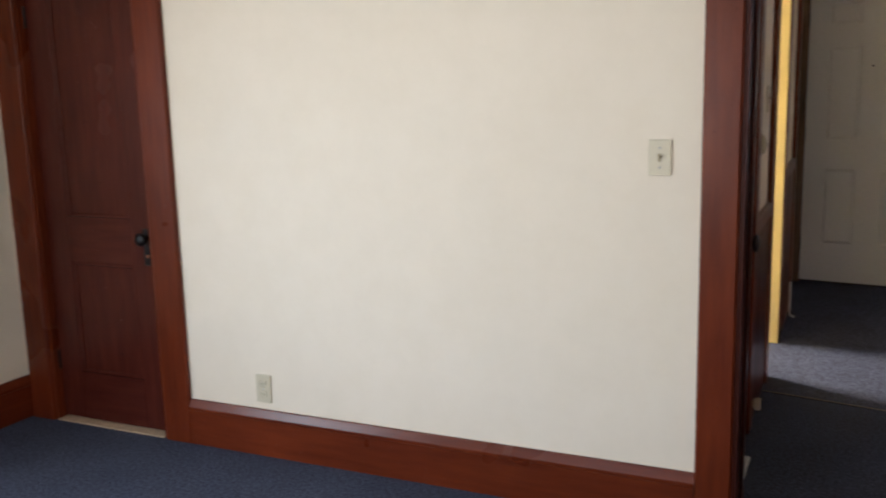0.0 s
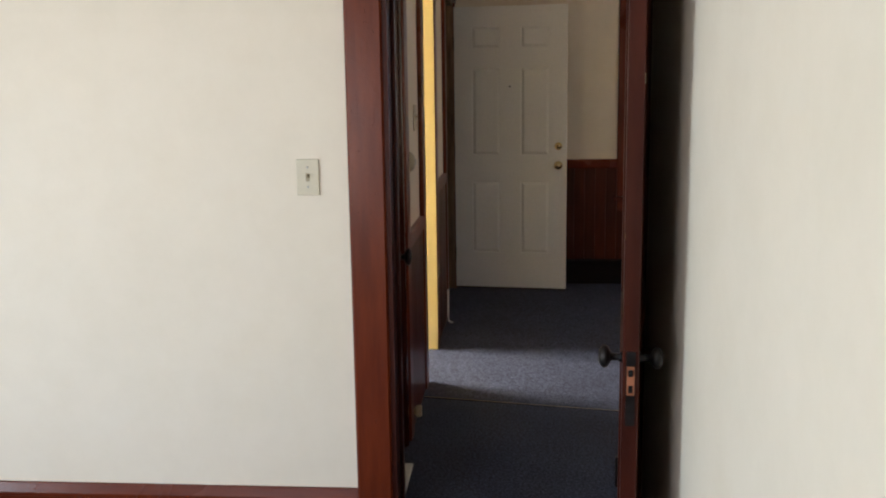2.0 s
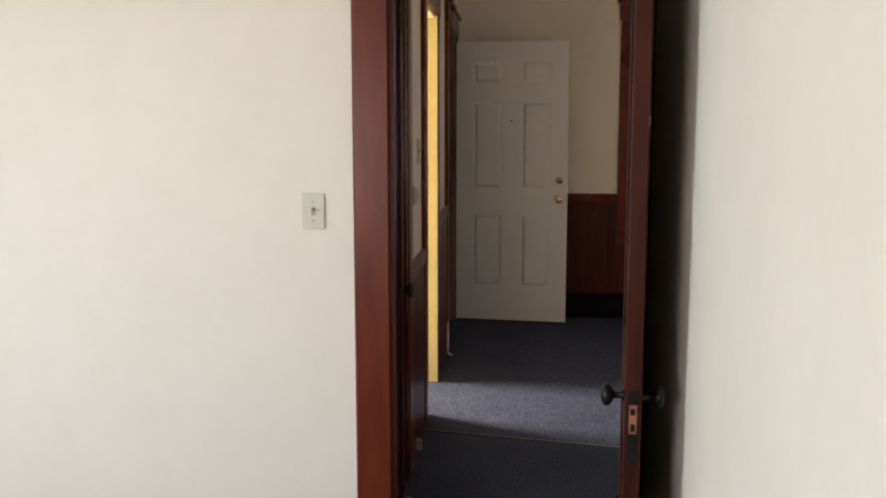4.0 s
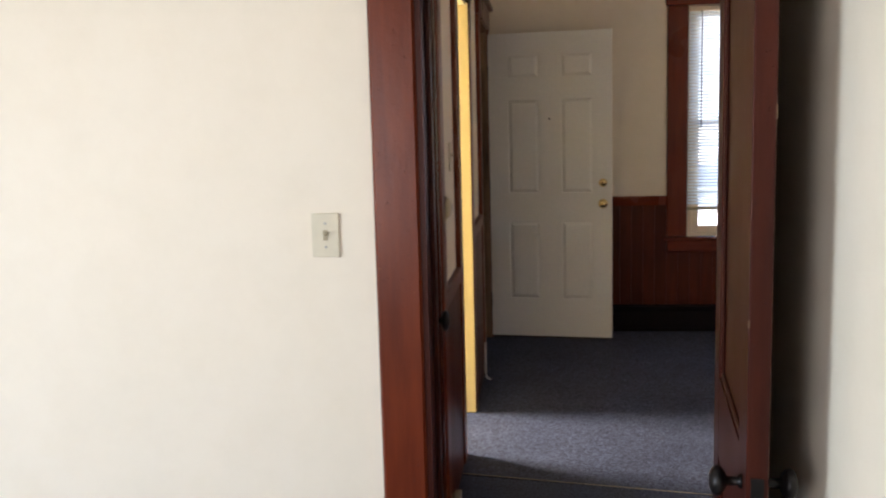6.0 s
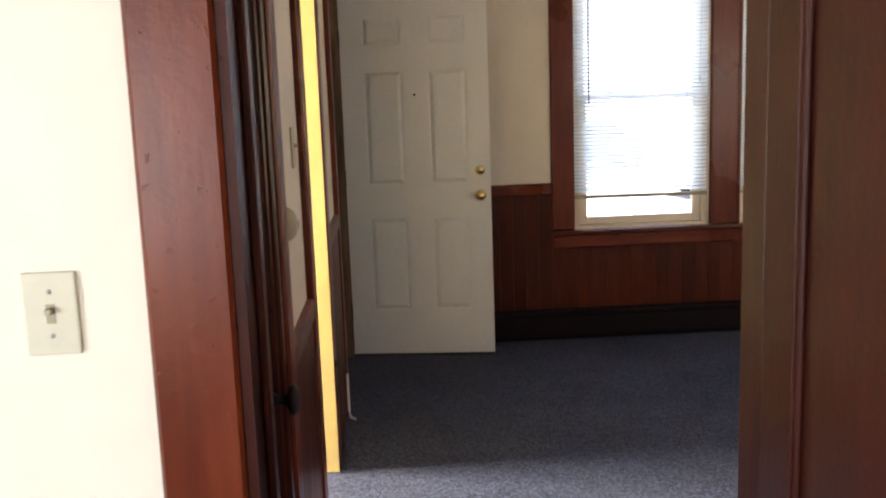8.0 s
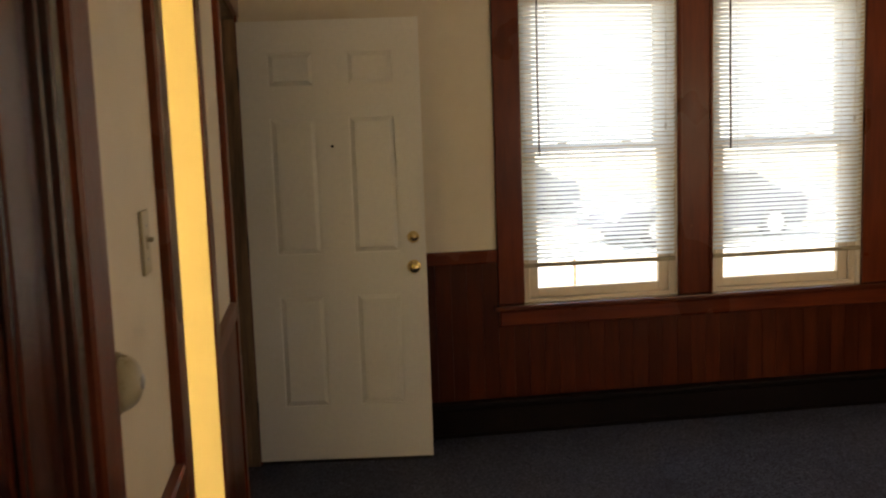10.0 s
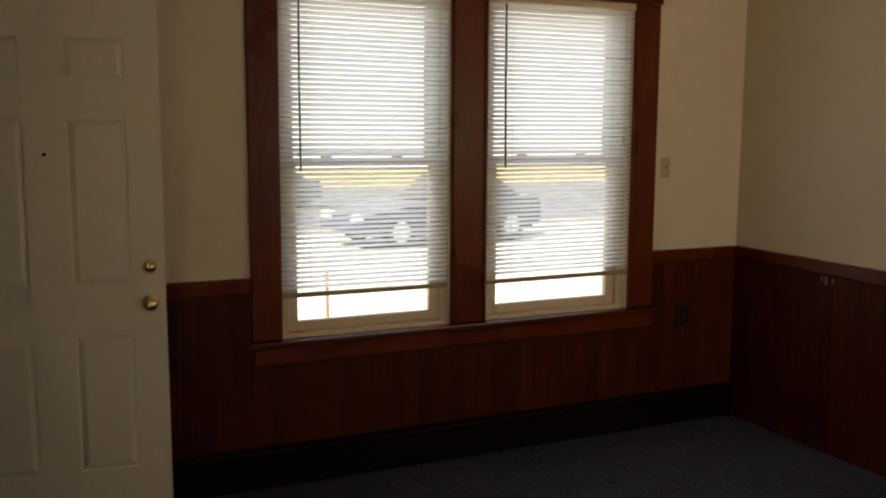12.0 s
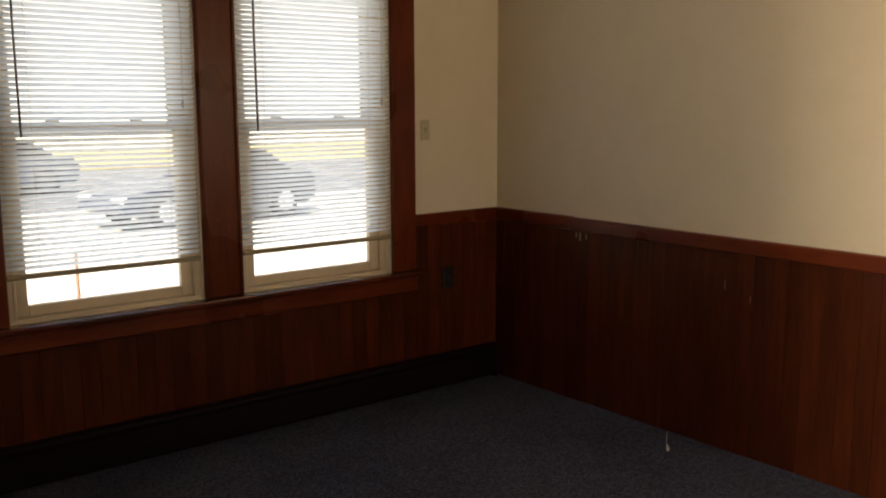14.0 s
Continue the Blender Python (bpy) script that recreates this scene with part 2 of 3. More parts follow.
def tube(points, radius, n=8):
    """A round cord along points."""
    bm = bmesh.new()
    pts = [Vector(p) for p in points]
    rings = []
    for i, p in enumerate(pts):
        d = (pts[min(i + 1, len(pts) - 1)] - pts[max(i - 1, 0)]).normalized()
        a = d.orthogonal().normalized()
        b = d.cross(a)
        rings.append([bm.verts.new(p + radius * (math.cos(2 * math.pi * k / n) * a + math.sin(2 * math.pi * k / n) * b)) for k in range(n)])
    for r0, r1 in zip(rings, rings[1:]):
        k0 = min(range(n), key=lambda k: (r1[k].co - r0[0].co).length)
        for k in range(n):
            bm.faces.new((r0[k], r0[(k + 1) % n], r1[(k + 1 + k0) % n], r1[(k + k0) % n]))
    bm.faces.new(rings[0][::-1])
    bm.faces.new(rings[-1])
    for f in bm.faces:
        f.smooth = True
    return bm


def mesh_of(name, bm, material):
    bmesh.ops.recalc_face_normals(bm, faces=bm.faces)
    me = bpy.data.meshes.new(name)
    bm.to_mesh(me)
    bm.free()
    me.materials.append(material)
    return me


def part(name, bm, material, parent=None, label=""):
    ob = new(name, mesh_of(name, bm, material))
    ob.parent = parent
    return tagged(ob, label)


def thing(name, m, label, category, group=""):
    """An Empty at the base of a thing, which its parts hang from."""
    ob = new(name)
    ob.empty_display_size = 0.1
    ob.matrix_world = m
    return tagged(ob, label, category, group)


def setting(name, bm, material, label, category=""):
    return tagged(part(name, bm, material), label, category, kind="structure")


# ---- the plan ----
AX0, AX1, AY0 = -2.73, 1.14, -3.60           # back room, its north face at y = 0
BX0, BX1, BY0, BY1 = 0.285, 4.19, 0.17, 4.15  # front room
CEIL = 2.75
DA0, DA1, DAH = 0.35, 1.12, 2.06             # doorway between the two rooms
CL0, CL1 = -2.57, -1.932                     # closet door of the back room
WIN = ((1.637, 2.443), (2.635, 3.446))        # window openings of the front room
WZ0, WZ1 = 0.671, 2.21
YO0, YO1 = 1.68, 2.30                        # opening into the yellow room
EN0, EN1 = 3.13, 3.97                        # street door
KL0, KL1 = 0.22, 0.82                        # small closet door of the front room

setting("floor_back_room", boxes((AX0, AX1, AY0, 0.0, -0.1, 0.0), (CL0, CL1, 0.0, 0.17, -0.1, 0.0), (DA0 - 0.2, DA1 + 0.2, 0.0, 0.17, -0.1, 0.0)), NAVY, "navy blue flecked carpet on the back room floor", "carpet")
seam = [(BX0 - 0.12, 1.475), (BX1, 0.74)]
setting("floor_passage", prism([(BX0 - 0.12, BY0), (BX1, BY0), seam[1], seam[0]], -0.1, 0.0, "z"), NAVY, "dark navy carpet behind the doorway", "carpet")
setting("floor_front_room", prism([seam[0], seam[1], (BX1, BY1), (BX0 - 0.12, BY1)], -0.1, 0.004, "z"), SLATE, "slate blue short-pile carpet in the front room", "carpet")
setting("floor_side_room", boxes((-2.0, BX0 - 0.12, 1.0, 4.15, -0.1, 0.0)), SLATE, "slate carpet of the side room", "carpet")
setting("trim_carpet_seam", tube([(BX0 + 0.02, 1.456, 0.003), (1.5, 1.236, 0.003), (BX1 - 0.02, 0.747, 0.003)], 0.0028, 6), BEIGE_DARK, "thin pale seam between two carpets", "trim")

# walls: solid pieces that leave the openings free
setting("wall_middle", boxes((AX0 - 0.15, CL0, 0, 0.17, 0, CEIL), (CL0, CL1, 0, 0.17, 2.06, CEIL), (CL0, CL1, 0.145, 0.17, 0, 2.06), (CL1, DA0, 0, 0.17, 0, CEIL),
        (DA0, DA1, 0, 0.17, DAH, CEIL), (DA1, 2.75, 0, 0.17, 0, CEIL), (2.75, 4.05, 0, 0.17, 0, 0.85), (2.75, 4.05, 0, 0.17, 2.05, CEIL), (4.05, BX1 + 0.15, 0, 0.17, 0, CEIL)), CREAM, "cream painted plaster wall with a doorway and a closet door", "wall")
setting("wall_back_west", boxes((AX0 - 0.15, AX0, AY0, -2.8, 0, CEIL), (AX0 - 0.15, AX0, -2.8, -1.6, 0, 0.7), (AX0 - 0.15, AX0, -2.8, -1.6, 2.0, CEIL),
        (AX0 - 0.15, AX0, -1.6, 0, 0, CEIL)), CREAM, "cream painted wall of the back room", "wall")
setting("wall_back_south", boxes((AX0, -1.55, AY0 - 0.15, AY0, 0, CEIL), (-1.55, -0.35, AY0 - 0.15, AY0, 0, 0.7), (-1.55, -0.35, AY0 - 0.15, AY0, 2.1, CEIL),
        (-0.35, AX1, AY0 - 0.15, AY0, 0, CEIL)), CREAM, "cream painted wall behind the walk's start", "wall")
setting("wall_back_east", boxes((AX1, AX1 + 0.15, AY0 - 0.15, 0, 0, CEIL)), CREAM, "cream painted wall beside the open wooden door", "wall")
setting("wall_north", boxes((-2.15, WIN[0][0], BY1, BY1 + 0.17, 0, CEIL), (WIN[0][0], WIN[0][1], BY1, BY1 + 0.17, 0, WZ0), (WIN[0][0], WIN[0][1], BY1, BY1 + 0.17, WZ1, CEIL),
        (WIN[0][1], WIN[1][0], BY1, BY1 + 0.17, 0, CEIL), (WIN[1][0], WIN[1][1], BY1, BY1 + 0.17, 0, WZ0), (WIN[1][0], WIN[1][1], BY1, BY1 + 0.17, WZ1, CEIL),
        (WIN[1][1], BX1 + 0.15, BY1, BY1 + 0.17, 0, CEIL)), TAN, "cream painted window wall above dark wainscot", "wall")
setting("wall_east", boxes((BX1, BX1 + 0.15, BY0, BY1, 0, CEIL)), TAN, "cream painted wall above wooden wainscot", "wall")
WW = BX0 - 0.12
setting("wall_west", boxes((WW, BX0, BY0, KL0, 0, CEIL), (WW, BX0, KL0, KL1, 2.06, CEIL), (WW, BX0, KL1, YO0, 0, CEIL), (WW, BX0, YO0, YO1, 2.05, CEIL),
        (WW, BX0, YO1, EN0, 0, CEIL), (WW, BX0, EN0, EN1, 2.08, CEIL), (WW, BX0, EN1, BY1, 0, CEIL), (WW - 0.02, WW, KL0 - 0.1, KL1 + 0.1, 0, CEIL)), TAN, "cream painted wall with three openings", "wall")
setting("wall_side_room", boxes((-2.1, -1.98, 0.9, 1.92, 0, CEIL), (-2.1, -1.98, 1.92, 2.90, 0, 0.75), (-2.1, -1.98, 1.92, 2.90, 2.15, CEIL), (-2.1, -1.98, 2.90, 3.05, 0, CEIL),
        (-1.98, WW - 0.02, 0.9, 1.0, 0, CEIL), (-1.98, WW, 2.95, 3.05, 0, CEIL)), PALE_YELLOW, "pale yellow painted walls of the side room", "wall")
setting("wall_vestibule", boxes((-2.15, -2.0, 3.05, BY1, 0, CEIL)), CREAM, "plain cream wall of the entry", "wall")
setting("ceiling_back_room", boxes((AX0 - 0.15, AX1 + 0.15, AY0 - 0.15, 0.17, CEIL, CEIL + 0.15)), CEILING, "white painted ceiling", "ceiling")
setting("ceiling_front_room", boxes((-2.15, BX1 + 0.15, 0.17, BY1 + 0.17, CEIL, CEIL + 0.15)), CEILING, "white painted ceiling", "ceiling")
setting("jamb_lining", boxes((WW - 0.004, BX0 + 0.017, YO1 - 0.012, YO1 - 0.0005, 0, 2.05), (WW - 0.004, BX0 + 0.004, YO0, YO0 + 0.012, 0, 2.05),
        (WW - 0.004, BX0 + 0.004, YO0 + 0.012, YO1 - 0.012, 2.038, 2.05)), YELLOW, "yellow painted lining of the side room opening", "trim")


# ---- trim ----
def casing_board(u0, u1, v0, v1, out, thick):
    """Profile of an upright casing board: flat with eased edges; out = +1 or -1 along the wall normal."""
    e = 0.006
    return [(u0, v0), (u0, v0 + out * (thick - e)), (u0 + e, v0 + out * thick), (u1 - e, v0 + out * thick), (u1, v0 + out * (thick - e)), (u1, v0)]


def door_trim(name, span, top, face, out, axis, label, inner=0.0, head=True, width=0.113, base=0.0, right=0.0):
    """Casing round an opening: two uprights, a head and a projecting cap. axis: the wall's direction."""
    a, b = span
    t = 0.022
    ob = None
    for u0, u1 in ((a - width, a - inner), (b + inner, b + (right or width))):
        prof = casing_board(u0, u1, face, face, out, t)
        if axis == "x":
            bm = prism(prof, base, top + 0.004, "z")
        else:
            bm = prism([(v, u) for u, v in prof], base, top + 0.004, "z")
        p = part("upright" if ob else name, bm, WOOD_Z, ob)
        if ob is None:
            ob = tagged(p, label, "door trim", kind="structure")
    if head:
        rows = ((0.012, t + 0.004, top + 0.006, top + 0.135), (0.03, t + 0.028, top + 0.135, top + 0.16), (0.018, t + 0.014, top + 0.16, top + 0.172))
        for over, th, z0, z1 in rows:
            u0, u1 = a - width - over, b + (right or width + over)
            v0, v1 = sorted((face, face + out * th))
            r = (u0, u1, v0, v1, z0, z1) if axis == "x" else (v0, v1, u0, u1, z0, z1)
            part("head_board" if th == t + 0.004 else "cap", boxes(r, bevel=0.004), WOOD_X if axis == "x" else WOOD_Y, ob)
    return ob


def reveal(name, span, top, v0, v1, axis, label, material=None, stop=0.0):
    """The lining inside an opening, 15 mm thick, with a stop bead."""
    material = material or WOOD_Z
    a, b = span
    e = 0.015
    def row(u0, u1, w0, w1, z0, z1):
        return (u0, u1, w0, w1, z0, z1) if axis == "x" else (w0, w1, u0, u1, z0, z1)
    rows = [row(a, a + e, v0, v1, 0, top - e), row(b - e, b, v0, v1, 0, top - e), row(a, b, v0, v1, top - e, top)]
    ob = setting(name, boxes(*rows), material, label, "door trim")
    if stop:
        s0, s1 = stop, stop + 0.035
        part("stop_bead", boxes(row(a + e, a + e + 0.012, s0, s1, 0, top - e), bevel=0.003), material, ob)
        part("stop_bead", boxes(row(b - e - 0.012, b - e, s0, s1, 0, top - e), bevel=0.003), material, ob)
    return ob


door_trim("trim_doorway", (DA0, DA1), DAH, -0.0005, -1, "x", "worn red-brown varnished casing round the doorway", right=0.018)
reveal("trim_doorway_lining", (DA0, DA1), DAH, -0.012, 0.175, "x", "dark varnished lining of the doorway", DULL_WOOD, stop=0.06)
door_trim("trim_closet", (CL0, CL1), 2.06, -0.0005, -1, "x", "glossy red-brown casing round the closet door", width=0.135)
reveal("trim_closet_lining", (CL0, CL1), 2.06, -0.008, 0.14, "x", "varnished lining of the closet doorway")
door_trim("trim_side_opening", (YO0, YO1), 2.05, BX0 + 0.0005, 1, "y", "brown varnished casing round the side opening")
door_trim("trim_street_door", (EN0, EN1), 2.08, BX0 + 0.0005, 1, "y", "dark worn casing round the street door", width=0.1)
reveal("trim_street_door_lining", (EN0, EN1), 2.08, WW - 0.01, BX0 + 0.012, "y", "stripped and scarred wooden door frame", WORN)
door_trim("trim_small_closet", (KL0 - 0.004, KL1 + 0.07), 2.06, BX0 + 0.0005, 1, "y", "dark casing round the small closet door", width=0.11, head=False)
k_in = KL1 + 0.07
setting("trim_small_closet_bead", boxes((BX0 + 0.001, BX0 + 0.016, KL1 + 0.004, k_in - 0.03, 0, 2.06), (BX0 - 0.03, BX0 + 0.006, KL1 - 0.012, KL1 + 0.004, 0, 2.06), bevel=0.004), DOOR_WOOD, "stepped dark moulding beside the small closet door", "trim")
setting("trim_doorway_inner", boxes((BX0 + 0.001, DA0, 0.171, 0.19, 0, 2.1), (DA1, DA1 + 0.11, 0.171, 0.19, 0, 2.1), (BX0 + 0.001, DA1 + 0.11, 0.171, 0.194, 2.1, 2.22), bevel=0.003), DOOR_WOOD, "dark casing on the front room side of the doorway", "trim")


def baseboard(name, axis, u0, u1, face, out, label, height=0.19):
    """Tall baseboard with a moulded cap."""
    t = 0.02
    prof = [(0, 0), (t, 0), (t, height - 0.045), (t + 0.003, height - 0.042), (t + 0.003, height - 0.03), (t - 0.004, height - 0.016), (0.009, height - 0.002), (0, height)]
    pts = [(face + out * p, z) for p, z in prof]
    return setting(name, prism(pts, u0, u1, axis), WOOD_X if axis == "x" else WOOD_Y, label, "baseboard")


baseboard("baseboard_middle", "x", CL1 + 0.1355, DA0 - 0.1135, -0.0005, -1, "tall red-brown baseboard with a moulded cap")
baseboard("baseboard_west", "y", AY0, -0.002, AX0 + 0.0005, 1, "tall dark baseboard with a moulded cap")
baseboard("baseboard_east", "y", AY0, -0.03, AX1 - 0.0005, -1, "tall red-brown baseboard with a moulded cap")
baseboard("baseboard_south", "x", AX0 + 0.03, AX1 - 0.03, AY0 + 0.0005, 1, "tall red-brown baseboard with a moulded cap")


def rail(name, axis, u0, u1, face, out, label, lift=0.0, deep=0.0):
    """Chair rail: a flat board under a rounded nosing."""
    d = deep
    prof = [(0, 0.885), (0.017 + d, 0.885), (0.021 + d, 0.889), (0.022 + d, 0.942), (0.018 + d, 0.949), (0, 0.950)]
    pts = [(face + out * p, z + lift) for p, z in prof]
    return setting(name, prism(pts, u0, u1, axis), WOOD_X if axis == "x" else WOOD_Y, label, "chair rail")


RL = "red-brown varnished chair rail along the wainscot"
rail("trim_rail_north", "x", BX0 + 0.001, 1.497, BY1 - 0.0005, -1, RL)
rail("trim_rail_north_end", "x", 3.61, BX1 - 0.0235, BY1 - 0.0005, -1, RL, lift=0.009)
rail("trim_rail_east", "y", 3.56, BY1 - 0.001, BX1 - 0.0005, -1, RL, lift=0.009)
rail("trim_rail_east_long", "y", BY0, 3.558, BX1 - 0.0005, -1, "lighter replaced length of chair rail", lift=0.006, deep=0.005)
rail("trim_rail_west", "y", 1.005, YO0 - 0.114, BX0 + 0.0005, 1, RL, lift=-0.080)
rail("trim_rail_west_far", "y", YO1 + 0.114, EN0 - 0.101, BX0 + 0.0005, 1, RL)


# ---- windows of the front room ----
def window(m, width, label):
    """Two white sashes in a deep frame; origin at the lower left of the opening, y outwards."""
    w, h = width, WZ1 - WZ0
    top = thing("window_1", m, label, "window")
    top["kind"] = "structure"
    f = part("window_frame", boxes((0, 0.02, 0.015, 0.165, 0, h), (w - 0.02, w, 0.015, 0.165, 0, h), (0.02, w - 0.02, 0.015, 0.165, h - 0.02, h), (0.02, w - 0.02, 0.015, 0.165, 0, 0.015)), VINYL, top)
    part("window_stop", boxes((0.02, 0.034, 0.018, 0.036, 0.015, h - 0.02), (w - 0.034, w - 0.02, 0.018, 0.036, 0.015, h - 0.02), bevel=0.003), VINYL, f)
    mid = 0.768
    for name, y0, z0, z1, bot in (("lower_sash", 0.045, 0.016, mid + 0.018, 0.045), ("upper_sash", 0.085, mid - 0.018, h - 0.021, 0.036)):
        s = 0.062
        x0, x1 = 0.021, w - 0.021
        sash = part(name, boxes((x0, x0 + s, y0, y0 + 0.035, z0, z1), (x1 - s, x1, y0, y0 + 0.035, z0, z1), (x0 + s, x1 - s, y0, y0 + 0.035, z0, z0 + bot),
                    (x0 + s, x1 - s, y0, y0 + 0.035, z1 - 0.036, z1), bevel=0.004), VINYL, top)
        p = part("pane", boxes((x0 + s - 0.004, x1 - s + 0.004, y0 + 0.015, y0 + 0.019, z0 + bot - 0.004, z1 - 0.032)), GLASS, sash, "clear glass pane")
        p.visible_shadow = False
        if name == "lower_sash":
            for k in (0.28, 0.70):
                part("sash_lock", boxes((w * k - 0.025, w * k + 0.025, y0 + 0.002, y0 + 0.03, z1, z1 + 0.014), bevel=0.005), VINYL, sash)
    return top


window(pose(WIN[0][0], BY1, WZ0), WIN[0][1] - WIN[0][0], "white painted double-hung window in dark wooden casing")
window(pose(WIN[1][0], BY1, WZ0), WIN[1][1] - WIN[1][0], "white painted double-hung window in dark wooden casing").name = "window_2"

wt = setting("trim_window", boxes((1.497, 1.632, BY1 - 0.024, BY1 - 0.0005, WZ0, 2.213), bevel=0.004), WOOD_Z, "dark red-brown casing round the pair of windows", "window trim")
part("mullion", boxes((2.443, 2.627, BY1 - 0.024, BY1 - 0.0005, WZ0, 2.213), bevel=0.004), WOOD_Z, wt)
for x0, x1 in ((2.446, 2.462), (2.609, 2.625)):
    part("mullion_stop", boxes((x0, x1, BY1 - 0.033, BY1 - 0.0238, WZ0, 2.213), bevel=0.003), WOOD_Z, wt)
part("upright", boxes((3.463, 3.61, BY1 - 0.024, BY1 - 0.0005, WZ0, 2.213), bevel=0.004), WOOD_Z, wt)
part("head_board", boxes((1.485, 3.622, BY1 - 0.027, BY1 - 0.0005, 2.215, 2.335), bevel=0.004), WOOD_X, wt)
part("cap", boxes((1.465, 3.642, BY1 - 0.055, BY1 - 0.0005, 2.335, 2.362), bevel=0.007, seg=2), WOOD_X, wt)
part("stool", boxes((1.47, 3.64, BY1 - 0.062, BY1 + 0.014, 0.641, 0.670), bevel=0.008, seg=2), STOOL, wt, "worn projecting window stool, glossy")
part("apron", boxes((1.50, 3.61, BY1 - 0.038, BY1 - 0.012, 0.562, 0.640), bevel=0.006), WOOD_X, wt)


def blind(m, width, drop, label, twist):
    """Lowered slatted blind; origin at the head rail's left end, z down from there is negative."""
    b = thing("window_blind", m, label, "blind", "window blinds")
    part("head_rail", boxes((0, width, -0.016, 0.016, -0.03, 0.0), bevel=0.003), VINYL, b)
    part("bottom_rail", boxes((0.002, width - 0.002, -0.012, 0.012, -drop - 0.021, -drop), bevel=0.004), BEIGE_DARK, b, "yellowed bottom rail")
    prof = bmesh.new()
    half, c = 0.0125, radians(-43)
    rows = []
    for i in range(5):
        s = (i / 4 * 2 - 1)
        y, z = half * s, 0.0028 * (1 - s * s)
        yy, zz = y * math.cos(c) - z * math.sin(c), y * math.sin(c) + z * math.cos(c)
        rows.append((prof.verts.new((0.004, yy, zz)), prof.verts.new((width - 0.004, yy, zz))))
    for (a0, a1), (b0, b1) in zip(rows, rows[1:]):
        f = prof.faces.new((a0, a1, b1, b0))
        f.smooth = True
    slat = mesh_of("slat", prof, SLAT)
    n = int((drop - 0.04) / 0.0215)
    for i in range(n):
        o = new("slat", slat)
        o.parent = b
        o.location = (random.uniform(-0.0012, 0.0012), 0, -0.042 - i * 0.0215)
        o.rotation_euler = (radians(random.gauss(0, 1.3)), radians(random.gauss(0, 0.05)), 0)
    for x in (0.13, width - 0.13):
        part("ladder_cord", tube([(x, -0.0135, -0.03), (x, -0.0135, -drop)], 0.0009, 5), RUBBER, b)
    part("tilt_wand", tube([(0.085, -0.024, -0.035), (0.084, -0.026, -0.40), (0.088, -0.026, -0.80)], 0.0042 + 0.001 * twist, 6), WAND, b, "smoky plastic tilt wand")
    part("lift_cord", tube([(width - 0.06, -0.020, -0.03), (width - 0.058, -0.022, -0.4), (width - 0.061, -0.022, -0.66)], 0.0016, 5), RUBBER, b)
    part("tassel", lathe([(0, 0), (0.004, 0.001), (0.006, 0.02), (0.003, 0.034), (0, 0.036)], 10, pose(width - 0.061, -0.022, -0.69)), RUBBER, b)
    return b


blind(pose(1.636, BY1 - 0.004, 2.205, 0, 0.25, 0), 0.803, 1.334, "white slatted blind lowered over the window to the sill gap", 0)
blind(pose(2.632, BY1 - 0.004, 2.207, 0, -0.1, 0), 0.828, 1.340, "white slatted blind with a twisted wand, partly lowered", 1)


# frame added out of view, round the opening that holds the front room's fill
setting("window_added", boxes((2.75, 2.81, 0.02, 0.08, 0.85, 2.05), (3.99, 4.05, 0.02, 0.08, 0.85, 2.05), (2.81, 3.99, 0.02, 0.08, 0.85, 0.91), (2.81, 3.99, 0.02, 0.08, 1.99, 2.05)), VINYL, "unseen window frame added round the fill lamp behind the walk's end", "window")
setting("window_4", boxes((AX0 - 0.1, AX0 - 0.04, -2.8, -2.74, 0.7, 2.0), (AX0 - 0.1, AX0 - 0.04, -1.66, -1.6, 0.7, 2.0), (AX0 - 0.1, AX0 - 0.04, -2.74, -1.66, 1.33, 1.38)), VINYL, "plain window frame of the back room", "window")


# ---- doors ----
def panel_door(name, m, width, height, thick, label, panels, grain=None):
    """Old wooden door with sunk panels; origin at the hinge edge's foot, face towards -y, leaf along x."""
    d = thing(name, m, label, "door")
    up, level = grain or (DOOR_WOOD, DOOR_WOOD_X)
    st = 0.125
    z = [0.0] + [v for p in panels for v in p] + [height]
    rows = [(0, st, 0, thick, 0, height), (width - st, width, 0, thick, 0, height)]
    part("stile", boxes(rows[0], bevel=0.002), up, d)
    part("stile", boxes(rows[1], bevel=0.002), up, d)
    for a, b in zip(z[0::2], z[1::2]):
        part("rail", boxes((st, width - st, 0.0004, thick - 0.0004, a, b)), level, d)
    for a, b in panels:
        x0, x1 = st, width - st
        part("panel", boxes((x0, x1, 0.011, thick - 0.011, a, b)), up, d)
        e = 0.016
        for y0, y1 in ((0.003, 0.011), (thick - 0.011, thick - 0.003)):
            part("panel_moulding", boxes((x0, x0 + e, y0, y1, a, b), (x1 - e, x1, y0, y1, a, b), (x0 + e, x1 - e, y0, y1, a, a + e), (x0 + e, x1 - e, y0, y1, b - e, b), bevel=0.003), up, d)
    return d


KNOB = [(0.0, 0.057), (0.012, 0.056), (0.022, 0.052), (0.0275, 0.045), (0.026, 0.037), (0.018, 0.030), (0.009, 0.026), (0.008, 0.008), (0.012, 0.006), (0.014, 0.0), (0, 0)]


